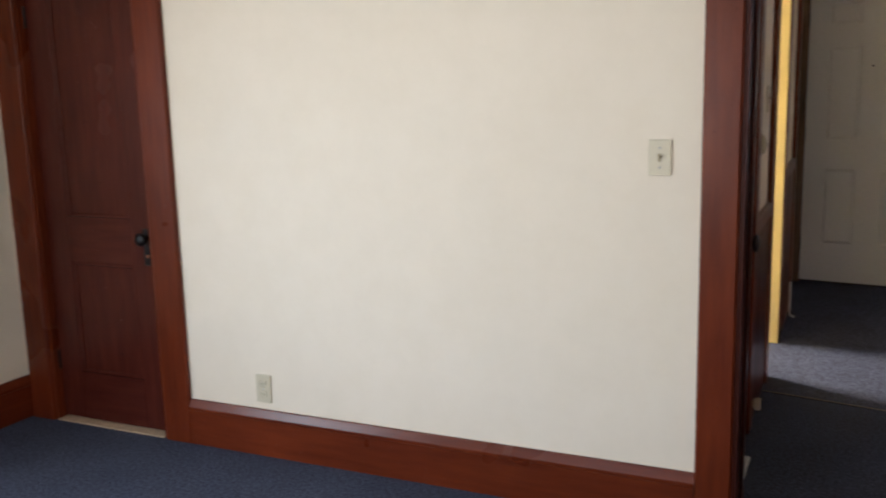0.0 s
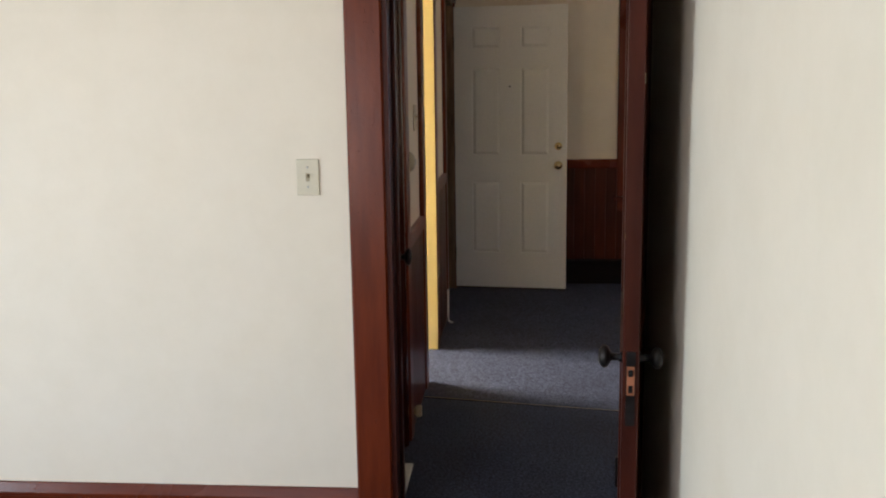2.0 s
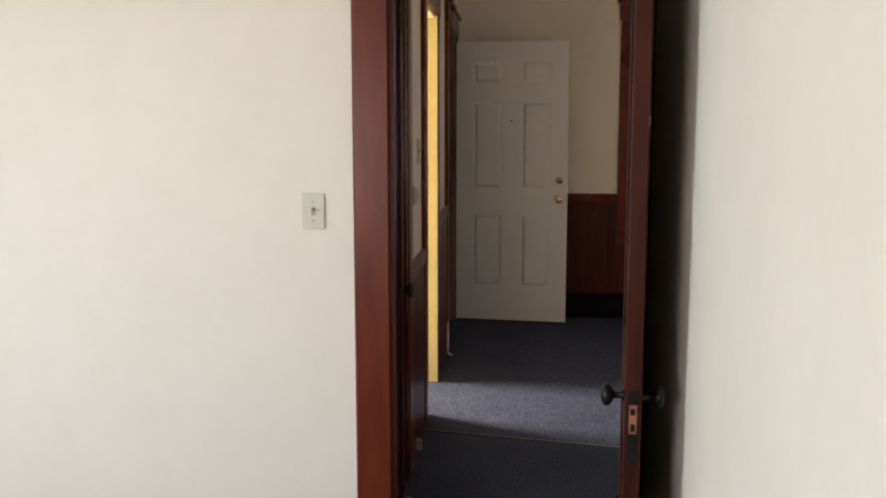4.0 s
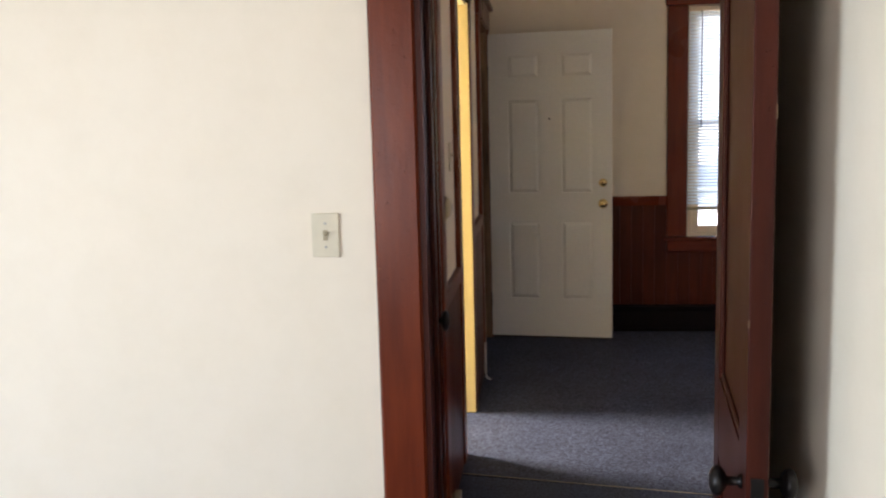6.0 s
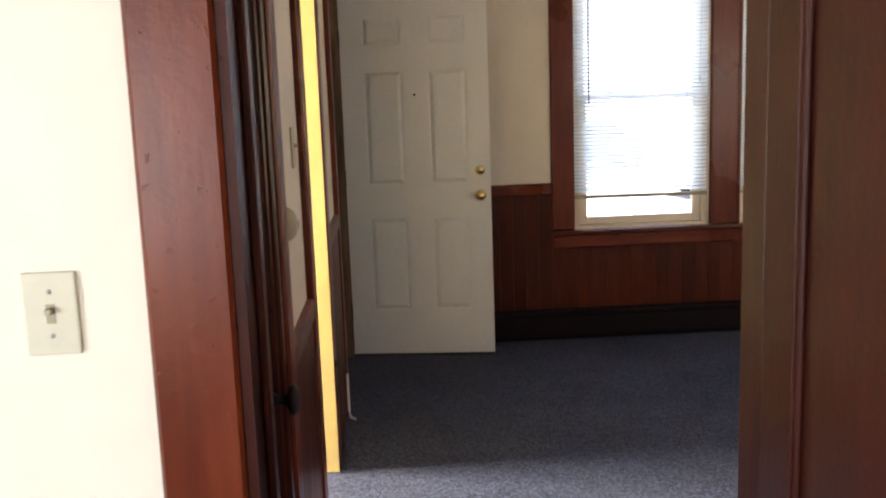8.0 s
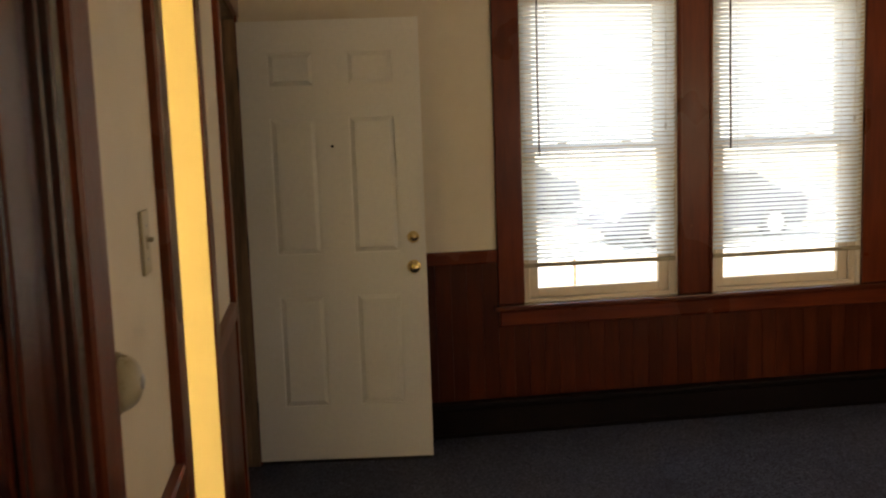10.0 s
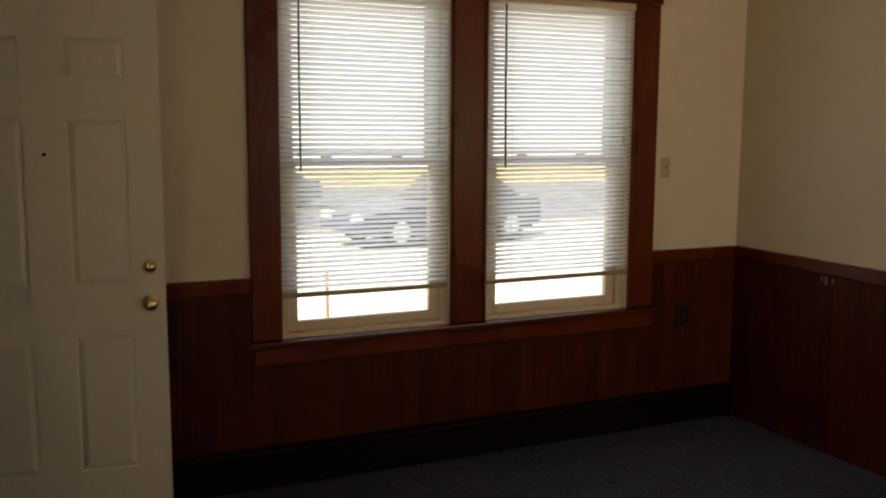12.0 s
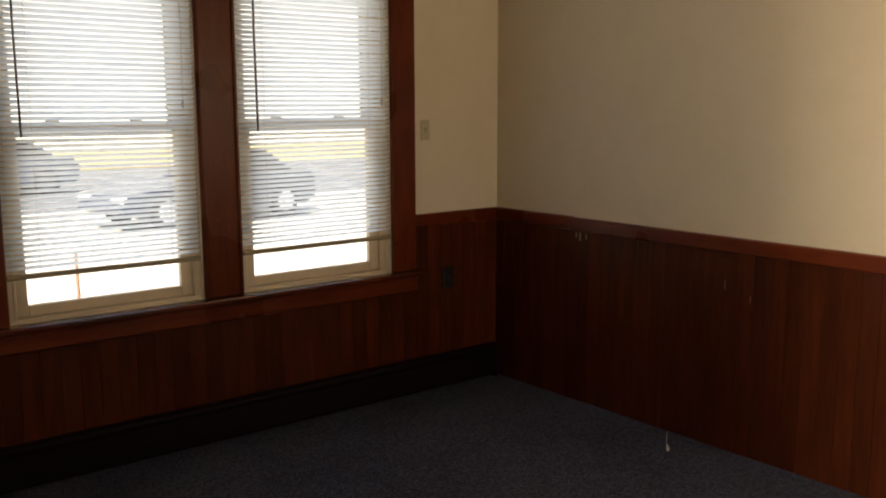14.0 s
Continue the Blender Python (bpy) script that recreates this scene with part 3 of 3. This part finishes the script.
def old_knob(d, x, z, y, out, plate=True, size=1.0):
    turn = pose(x, y, z, 90 if out < 0 else -90)
    k = part("knob", lathe([(r * size, h) for r, h in KNOB], 20, turn), BLACK, d, "dark worn doorknob")
    if plate:
        y0, y1 = sorted((y, y + out * 0.004))
        part("lock_plate", boxes((x - 0.022, x + 0.022, y0, y1, z - 0.115, z + 0.04), bevel=0.0015), BLACK, d)
        part("keyhole_cover", lathe([(0, 0.007), (0.006, 0.006), (0.008, 0.003), (0.008, 0)], 12, pose(x, y + out * 0.003, z - 0.075, 90 if out < 0 else -90)), COPPER, d)
    return k


PANELS = ((0.215, 0.715), (0.91, 1.90))
# closet door of the back room, shut
cd = panel_door("closet_door", pose(CL0 + 0.017, 0.028, 0.012), CL1 - CL0 - 0.034, 2.03, 0.036, "shut dark-stained closet door with two sunk panels", PANELS, (RED_DOOR, RED_DOOR_X))
old_knob(cd, CL1 - CL0 - 0.034 - 0.040, 0.835, 0, -1)
for z in (0.26, 1.75):
    part("hinge", boxes((-0.006, 0.004, -0.010, 0.004, z - 0.045, z + 0.045), bevel=0.003), BLACK, cd)
setting("trim_threshold", boxes((CL0 + 0.016, CL1 - 0.016, -0.018, 0.13, 0.0005, 0.006), bevel=0.001), PALE_WOOD, "pale worn wooden threshold under the closet door", "threshold")

# door between the rooms, open against the wall
hx, hy, fx, fy = 1.066, -0.004, 0.993, -0.690
ang = math.degrees(math.atan2(fy - hy, fx - hx))
od = panel_door("open_door", pose(hx, hy, 0.012, 0, 0, ang), 0.69, 2.03, 0.038, "open dark-stained panel door standing along the wall", ((0.21, 0.67), (0.86, 1.90)), (DULL_WOOD, DULL_WOOD_X))
old_knob(od, 0.69 - 0.06, 0.81, 0, -1, plate=False)
old_knob(od, 0.69 - 0.06, 0.81, 0.038, 1, plate=False)
part("lock_face", boxes((0.69, 0.6925, 0.008, 0.030, 0.66, 0.84)), BLACK, od)
part("latch_plate", boxes((0.6925, 0.6945, 0.010, 0.028, 0.735, 0.805), bevel=0.0008), COPPER, od, "orange-brown latch plate")
part("latch_bolt", boxes((0.6945, 0.702, 0.013, 0.024, 0.782, 0.798), bevel=0.002), BLACK, od)
part("dead_bolt", boxes((0.6945, 0.697, 0.014, 0.024, 0.742, 0.76), bevel=0.001), BLACK, od)
for x, y, z, h in ((0.6885, 0.0375, 1.463, 0.024), (0.6885, 0.0005, 1.110, 0.014)):
    part("chip", boxes((x - 0.003, x + 0.0019, y - 0.0019, y + 0.0019, z - h / 2, z + h / 2), bevel=0.001), WORN, od, "pale chip in the worn edge")
for z in (0.25, 1.78):
    part("hinge", boxes((-0.012, 0.006, -0.008, 0.006, z - 0.05, z + 0.05), bevel=0.003), BLACK, od)

# small closet door of the front room, shut
sd = panel_door("small_closet_door", pose(BX0 - 0.004, KL0 + 0.003, 0.014, 0, 0, 90), KL1 - KL0 - 0.018, 2.02, 0.036, "shut glossy dark closet door beside the doorway", PANELS)
old_knob(sd, 0.54, 0.80, 0, -1, plate=False, size=1.3)
# white strip laid along the small closet door's foot
setting("trim_small_strip", boxes((BX0 + 0.002, BX0 + 0.058, 0.36, 0.63, 0.0005, 0.012), bevel=0.003), RUBBER, "white strip under the small closet door", "threshold")

# street door, open into the front room
hx, hy, fx, fy = 0.302, 3.968, 1.108, 3.866
wa = math.degrees(math.atan2(fy - hy, fx - hx))
W, H, T = 0.813, 2.034, 0.044
wd = thing("street_door", pose(hx, hy, 0.02, 0, 0, wa), "open white six-panel street door with brass locks", "door")
cols, zrows = ((0.13, 0.335), (0.485, 0.69)), ((0.262, 0.785), (0.98, 1.602), (1.742, 1.893))
g = 0.010
body = bmesh.new()
box(body, 0, W, g, T, 0, H)
for x0, x1 in ((0, 0.13), (0.335, 0.485), (0.69, W)):
    box(body, x0, x1, 0, g, 0, H)
zz = (0, 0.262, 0.785, 0.98, 1.602, 1.742, 1.893, H)
for x0, x1 in cols:
    for z0, z1 in zip(zz[0::2], zz[1::2]):
        box(body, x0, x1, 0, g, z0, z1)
part("leaf", body, WHITE, wd)
for x0, x1 in cols:
    for z0, z1 in zrows:
        pm = bmesh.new()
        o = 0.004
        a = [pm.verts.new(c) for c in ((x0 + o, g, z0 + o), (x1 - o, g, z0 + o), (x1 - o, g, z1 - o), (x0 + o, g, z1 - o))]
        i = 0.024
        b = [pm.verts.new(c) for c in ((x0 + i, 0.0008, z0 + i), (x1 - i, 0.0008, z0 + i), (x1 - i, 0.0008, z1 - i), (x0 + i, 0.0008, z1 - i))]
        for k in range(4):
            pm.faces.new((a[k], a[(k + 1) % 4], b[(k + 1) % 4], b[k]))
        pm.faces.new(b)
        part("panel", pm, WHITE, wd)
part("doorknob", lathe([(0, 0.062), (0.013, 0.061), (0.023, 0.055), (0.027, 0.045), (0.024, 0.034), (0.014, 0.027), (0.011, 0.022), (0.012, 0.012), (0.028, 0.008), (0.032, 0.003), (0.032, 0), (0, 0)], 28, pose(0.755, 0, 0.905, 90)), BRASS, wd, "polished brass doorknob")
db = part("deadbolt", lathe([(0, 0.020), (0.014, 0.020), (0.016, 0.018), (0.024, 0.012), (0.028, 0.003), (0.028, 0), (0, 0)], 28, pose(0.755, 0, 1.043, 90)), BRASS, wd, "round brass deadbolt")
part("key_cylinder", boxes((0.7535, 0.7565, -0.0215, -0.019, 1.034, 1.052)), DARK, db)
part("peephole", lathe([(0, 0.003), (0.005, 0.003), (0.007, 0.001), (0.007, 0), (0, 0)], 14, pose(0.405, 0, 1.47, 90)), BLACK, wd)
# dark strip along the underside of the leaf
part("foot_strip", boxes((0.004, W - 0.004, 0.004, T - 0.004, -0.014, 0.0)), DARK, wd, "dark strip under the door leaf")
for z in (0.25, 1.02, 1.78):
    part("hinge", boxes((-0.012, 0.002, -0.010, 0.006, z - 0.05, z + 0.05), bevel=0.004), BLACK, wd, "tarnished hinge")


# ---- plates, switches, thermostat ----
def wall_plate(name, m, kind, label, category, material, w=0.07, h=0.115):
    """A screwed plate; origin at its middle on the wall, face towards -y."""
    p = thing(name, m, label, category)
    pl = part("plate", boxes((-w / 2, w / 2, -0.006, 0, -h / 2, h / 2), bevel=0.0025, seg=2), material, p)
    if kind == "switch":
        part("slot", boxes((-0.006, 0.006, -0.0068, -0.006, -0.013, 0.013)), BEIGE_DARK, p)
        part("toggle", boxes((-0.004, 0.004, -0.018, -0.006, 0.0, 0.009), bevel=0.0015), BEIGE_DARK, p)
        for z in (0.030, -0.030):
            part("screw", lathe([(0, 0.0015), (0.0028, 0.001), (0.0032, 0)], 10, pose(0, -0.006, z, 90)), STEEL, p)
    elif kind == "outlet":
        for z in (0.021, -0.021):
            r = part("receptacle", boxes((-0.0165, 0.0165, -0.008, -0.006, z - 0.014, z + 0.014), bevel=0.003), material, p)
            for x in (-0.0065, 0.0065):
                part("slot", boxes((x - 0.001, x + 0.001, -0.0084, -0.008, z - 0.004, z + 0.005)), DARK, r)
            part("earth_hole", boxes((-0.002, 0.002, -0.0084, -0.008, z - 0.011, z - 0.007)), DARK, r)
        part("screw", lathe([(0, 0.0015), (0.0028, 0.001), (0.0032, 0)], 10, pose(0, -0.006, 0, 90)), STEEL, p)
    return p


wall_plate("light_switch", pose(0.109, -0.0005, 1.2005), "switch", "beige plastic toggle light switch on the cream wall", "light switch", BEIGE, 0.07, 0.111)
wall_plate("wall_outlet", pose(-1.429, -0.0005, 0.276), "outlet", "beige double outlet low on the cream wall", "outlet", BEIGE)
wall_plate("light_switch", pose(3.687, BY1 - 0.0005, 1.392), "switch", "small tan light switch plate beside the window", "light switch", AGED, 0.055, 0.105)
wall_plate("wall_outlet", pose(3.823, BY1 - 0.0195, 0.605), "outlet", "black double outlet set in the dark wainscot", "outlet", DARK, 0.075, 0.118)
wall_plate("light_switch", pose(BX0 + 0.0005, 1.40, 1.342, 0, 0, 90), "switch", "aged yellowed light switch beside the side opening", "light switch", AGED)

th = thing("thermostat", pose(BX0, 1.085, 1.165, 0, 0, 90), "round beige wall thermostat", "thermostat")
part("base_ring", lathe([(0, 0.008), (0.045, 0.008), (0.0465, 0.005), (0.0465, 0)], 32, pose(0, 0, 0, 90)), BEIGE_DARK, th)
part("cover", lathe([(0, 0.039), (0.012, 0.0385), (0.022, 0.036), (0.031, 0.031), (0.038, 0.023), (0.0425, 0.0125), (0.040, 0.0085), (0, 0.0085)], 36, pose(0, 0, 0, 90)), OLIVE, th, "smooth domed cover")
part("dial", lathe([(0, 0.0415), (0.009, 0.041), (0.0115, 0.0395), (0.0115, 0.037)], 24, pose(0, 0, 0, 90)), STEEL, th, "small shiny centre dial")

# ---- low things ----
ht = thing("baseboard_heater", pose(0, BY1 - 0.018, 0.004), "long dark brown baseboard heater under the windows", "heater")
part("front_panel", prism([(-0.040, 0.03), (-0.044, 0.034), (-0.044, 0.150), (-0.040, 0.154), (-0.037, 0.150), (-0.037, 0.034)], 1.0, BX1 - 0.05, "x"), HEATER, ht)
part("back_plate", boxes((1.0, BX1 - 0.05, -0.004, -0.0005, 0, 0.19)), HEATER, ht)
part("hood", prism([(-0.0045, 0.19), (-0.046, 0.184), (-0.050, 0.176), (-0.050, 0.166), (-0.047, 0.166), (-0.047, 0.174), (-0.0045, 0.184)], 1.0, BX1 - 0.05, "x"), HEATER, ht)
for x in (1.0, BX1 - 0.062):
    part("joint_cap", boxes((x, x + 0.02, -0.052, -0.0045, 0.0, 0.192), bevel=0.003), HEATER, ht)
part("fin_pipe", tube([(1.02, -0.022, 0.09), (BX1 - 0.06, -0.022, 0.09)], 0.012, 8), STEEL, ht)

cb = thing("cable_stub", pose(3.97, 2.77, 0.004), "short pale cable end sticking out of the carpet", "cable")
part("cord", tube([(0.19, -0.16, 0.002), (0.12, -0.08, 0.002), (0.04, -0.01, 0.002), (0.004, 0.002, 0.004)], 0.0020, 7), DARK, cb, "dark floor cord")
part("wire", tube([(0.004, 0.002, 0.003), (0.002, 0.004, 0.03), (0.004, 0.003, 0.085)], 0.0014, 6), STEEL, cb)
part("plug", lathe([(0, 0), (0.006, 0.001), (0.0075, 0.02), (0.005, 0.026), (0.0025, 0.045), (0, 0.046)], 10, pose(-0.015, -0.018, 0.010, 78, 0, 130)), RUBBER, cb)
ds = thing("door_stop", pose(BX0 + 0.0225, 0.985, 0.10, 0, 0, 90), "small beige rubber-tipped door stop on the casing", "door stop")
part("tip", boxes((-0.012, 0.012, -0.034, -0.010, -0.025, 0.025), bevel=0.004), BEIGE, ds)
part("foot", boxes((-0.008, 0.008, -0.011, 0, -0.015, 0.015)), BEIGE_DARK, ds)
pp = thing("loose_pipe", pose(BX0 + 0.03, 2.92, 0.004), "thin white pipe end beside the street door", "pipe")
part("pipe", tube([(0.03, -0.05, 0.010), (0.012, -0.03, 0.010), (0.004, -0.012, 0.016), (0, 0, 0.04), (0, 0.01, 0.21)], 0.006, 8), RUBBER, pp)

# ---- outside the front windows ----
GZ = -0.7
GROUND = plain("dry_lawn", (0.44, 0.44, 0.40), 0.95, spread=0.3, scale=3, relief=0.5)
ROAD = plain("sunlit_asphalt", (0.12, 0.13, 0.145), 0.9, spread=0.25, scale=14, relief=0.4)
WALKWAY = plain("sunlit_concrete", (0.52, 0.50, 0.46), 0.85, spread=0.12, scale=6, relief=0.3)
VERGE = plain("verge_grass", (0.36, 0.30, 0.14), 0.95, spread=0.35, scale=4, relief=0.5)
setting("ground", boxes((-400, 400, -400, 900, GZ - 0.3, GZ)), GROUND, "pale dry lawn and open ground", "ground")
setting("pavement", boxes((-60, 60, 10.0, 12.0, GZ, GZ + 0.06)), WALKWAY, "pale concrete pavement along the street", "pavement")
setting("road", boxes((-90, 90, 19.6, 33.0, GZ, GZ + 0.004)), ROAD, "grey asphalt street", "road")
setting("kerb", boxes((-90, 90, 19.45, 19.6, GZ, GZ + 0.10), bevel=0.02), WALKWAY, "concrete kerb of the street", "kerb")
setting("verge", boxes((-90, 90, 33.0, 48.0, GZ, GZ + 0.03)), VERGE, "dry pale grass verge across the street", "grass")
BLUE = plain("blue_car_paint", (0.026, 0.038, 0.075), 0.3, 0.0, spread=0.05, coat=0.3, relief=0)
SLATE_CAR = plain("slate_car_paint", (0.10, 0.125, 0.18), 0.3, 0.1, spread=0.05, coat=0.8, relief=0)
TYRE = plain("tyre_rubber", (0.015, 0.015, 0.016), 0.85)
DGLASS = plain("car_window_glass", (0.02, 0.025, 0.03), 0.08, spread=0.05, relief=0)
RIM = plain("alloy_rim", (0.74, 0.75, 0.76), 0.4, 0.1, spread=0.1)
DARK_RIM = plain("dull_wheel_cover", (0.12, 0.125, 0.13), 0.5, 0.2, spread=0.1)
LENS = plain("lamp_lens", (0.75, 0.76, 0.78), 0.1, spread=0.05, relief=0)


def car(m, paint, label, rim):
    """A parked saloon, front towards -x, 4.3 m long."""
    c = thing("parked_car", m, label, "car", "parked cars")
    side = [(-2.15, 0.30), (-2.18, 0.52), (-2.05, 0.66), (-1.15, 0.79), (-0.40, 0.85), (1.15, 0.91), (2.02, 0.90), (2.16, 0.75), (2.16, 0.35), (1.9, 0.24), (-1.9, 0.24)]
    part("body", prism([(x, z) for x, z in side], -0.85, 0.85, "y", bevel=0.06), paint, c)
    roof = [(-0.52, 0.83), (0.22, 1.36), (0.95, 1.39), (1.72, 0.90)]
    part("cabin", prism(roof, -0.70, 0.70, "y", bevel=0.05), paint, c)
    part("windscreen", prism([(-0.47, 0.885), (0.155, 1.335), (0.135, 1.345), (-0.49, 0.895)], -0.60, 0.60, "y"), DGLASS, c)
    for y in (-0.702, 0.702):
        part("side_window", prism([(-0.32, 0.94), (0.22, 1.30), (0.55, 1.33), (0.55, 0.94)], y - 0.006, y + 0.006, "y"), DGLASS, c)
        part("side_window", prism([(0.62, 0.94), (0.62, 1.33), (0.90, 1.33), (1.46, 0.94)], y - 0.006, y + 0.006, "y"), DGLASS, c)
    for x in (-1.35, 1.32):
        for y in (-0.80, 0.80):
            tyre = part("wheel", lathe([(0.20, -0.10), (0.30, -0.11), (0.325, -0.08), (0.325, 0.08), (0.30, 0.11), (0.20, 0.10)], 28, pose(x, y, 0.325, 90)), TYRE, c)
            part("rim", lathe([(0, 0.085), (0.05, 0.09), (0.06, 0.07), (0.17, 0.085), (0.20, 0.105), (0.205, 0.10), (0.205, -0.10), (0.17, -0.085), (0.06, -0.07), (0.05, -0.09), (0, -0.085)], 20, pose(x, y, 0.325, 90)), rim, tyre)
    for y in (-0.60, 0.60):
        part("headlight", boxes((-2.19, -2.02, y - 0.19, y + 0.19, 0.50, 0.655), bevel=0.03), LENS, c)
    part("bumper", boxes((-2.22, -2.10, -0.78, 0.78, 0.32, 0.48), bevel=0.03), paint, c)
    return c


car(pose(8.30, 17.35, GZ, 0, 0, 10), BLUE, "dark blue parked saloon car on pale ground by the street", RIM)
car(pose(6.0, 25.4, GZ + 0.004, 0, 0, 3), SLATE_CAR, "slate grey parked car on the asphalt street", DARK_RIM)
stake = thing("fence_stake", pose(2.80, 7.2, GZ), "thin rusty metal stake in the lawn", "stake")
part("rod", tube([(0, 0, 0), (0.005, 0, 0.6), (0, 0, 1.15)], 0.014, 8), RUST, stake)


# glowing sheet added beyond the street to whiten the windows and light the blinds
FAR_GLOW = bpy.data.materials.new("far_glow")
FAR_GLOW.use_nodes = True
hn = FAR_GLOW.node_tree
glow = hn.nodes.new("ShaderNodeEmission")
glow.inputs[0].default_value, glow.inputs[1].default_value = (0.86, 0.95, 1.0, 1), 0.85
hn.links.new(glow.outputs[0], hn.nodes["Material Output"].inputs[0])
setting("backdrop", boxes((-140, 160, 75.0, 75.5, GZ + 1.5, 40)), FAR_GLOW, "glowing pale sheet added beyond the street", "backdrop")

# ---- wainscot planks ----
def wainscot(name, axis, u0, u1, face, out, z0, z1, label, c=0.0009):
    """Beaded boards side by side, each a piece of its own, on a thin backing."""
    t, w = 0.014, 0.078
    v0, v1 = sorted((face, face + out * 0.005))
    back = (u0, u1, v0, v1, z0, z1) if axis == "x" else (v0, v1, u0, u1, z0, z1)
    ob = setting(name, boxes(back), PLANK, label, "wainscot")
    n = max(1, round((u1 - u0) / w))
    w = (u1 - u0) / n
    prof = [(0.0004, 0.0052), (0.0004, t - c), (c, t), (w - c, t), (w - 0.0004, t - c), (w - 0.0004, 0.0052)]
    pts = [(u, out * p) for u, p in prof]
    bm = prism(pts, z0, z1, "z") if axis == "x" else prism([(v, u) for u, v in pts], z0, z1, "z")
    me = mesh_of("plank", bm, PLANK)
    for i in range(n):
        o = new("plank", me)
        o.parent = ob
        o.location = (u0 + i * w, face, 0) if axis == "x" else (face, u0 + i * w, 0)
    return ob


wainscot("wainscot_north", "x", BX0 + 0.03, 1.497, BY1 - 0.0005, -1, 0, 0.885, "dark red-brown beaded wainscot boards")
wainscot("wainscot_under_windows", "x", 1.497, 3.61, BY1 - 0.0005, -1, 0, 0.640, "dark red-brown beaded boards under the windows")
wainscot("wainscot_north_end", "x", 3.61, BX1 - 0.016, BY1 - 0.0005, -1, 0, 0.893, "dark red-brown beaded wainscot boards")
east = wainscot("wainscot_east", "y", BY0 + 0.001, BY1 - 0.001, BX1 - 0.0005, -1, 0, 0.890, "red-brown beaded wainscot boards reaching the carpet", 0.0017)
wainscot("wainscot_west", "y", 1.005, YO0 - 0.114, BX0 + 0.0005, 1, 0, 0.805, "dark wainscot boards beside the thermostat")
wainscot("wainscot_west_far", "y", YO1 + 0.114, EN0 - 0.101, BX0 + 0.0005, 1, 0, 0.885, "dark wainscot boards beside the street door")

# pale scrapes in the varnish of the boards under the chair rail
SCRAPE = plain("bare_scraped_wood", (0.30, 0.22, 0.15), 0.6, spread=0.3, scale=80)
for y, z, w, h in ((3.525, 0.868, 0.010, 0.030), (3.497, 0.862, 0.013, 0.042), (3.458, 0.866, 0.009, 0.030), (2.648, 0.745, 0.003, 0.040), (2.52, 0.70, 0.0025, 0.03)):
    part("scrape", boxes((BX1 - 0.0152, BX1 - 0.0140, y, y + w, z - h / 2, z + h / 2), bevel=0.0004), SCRAPE, east, "pale scrape in the varnish")
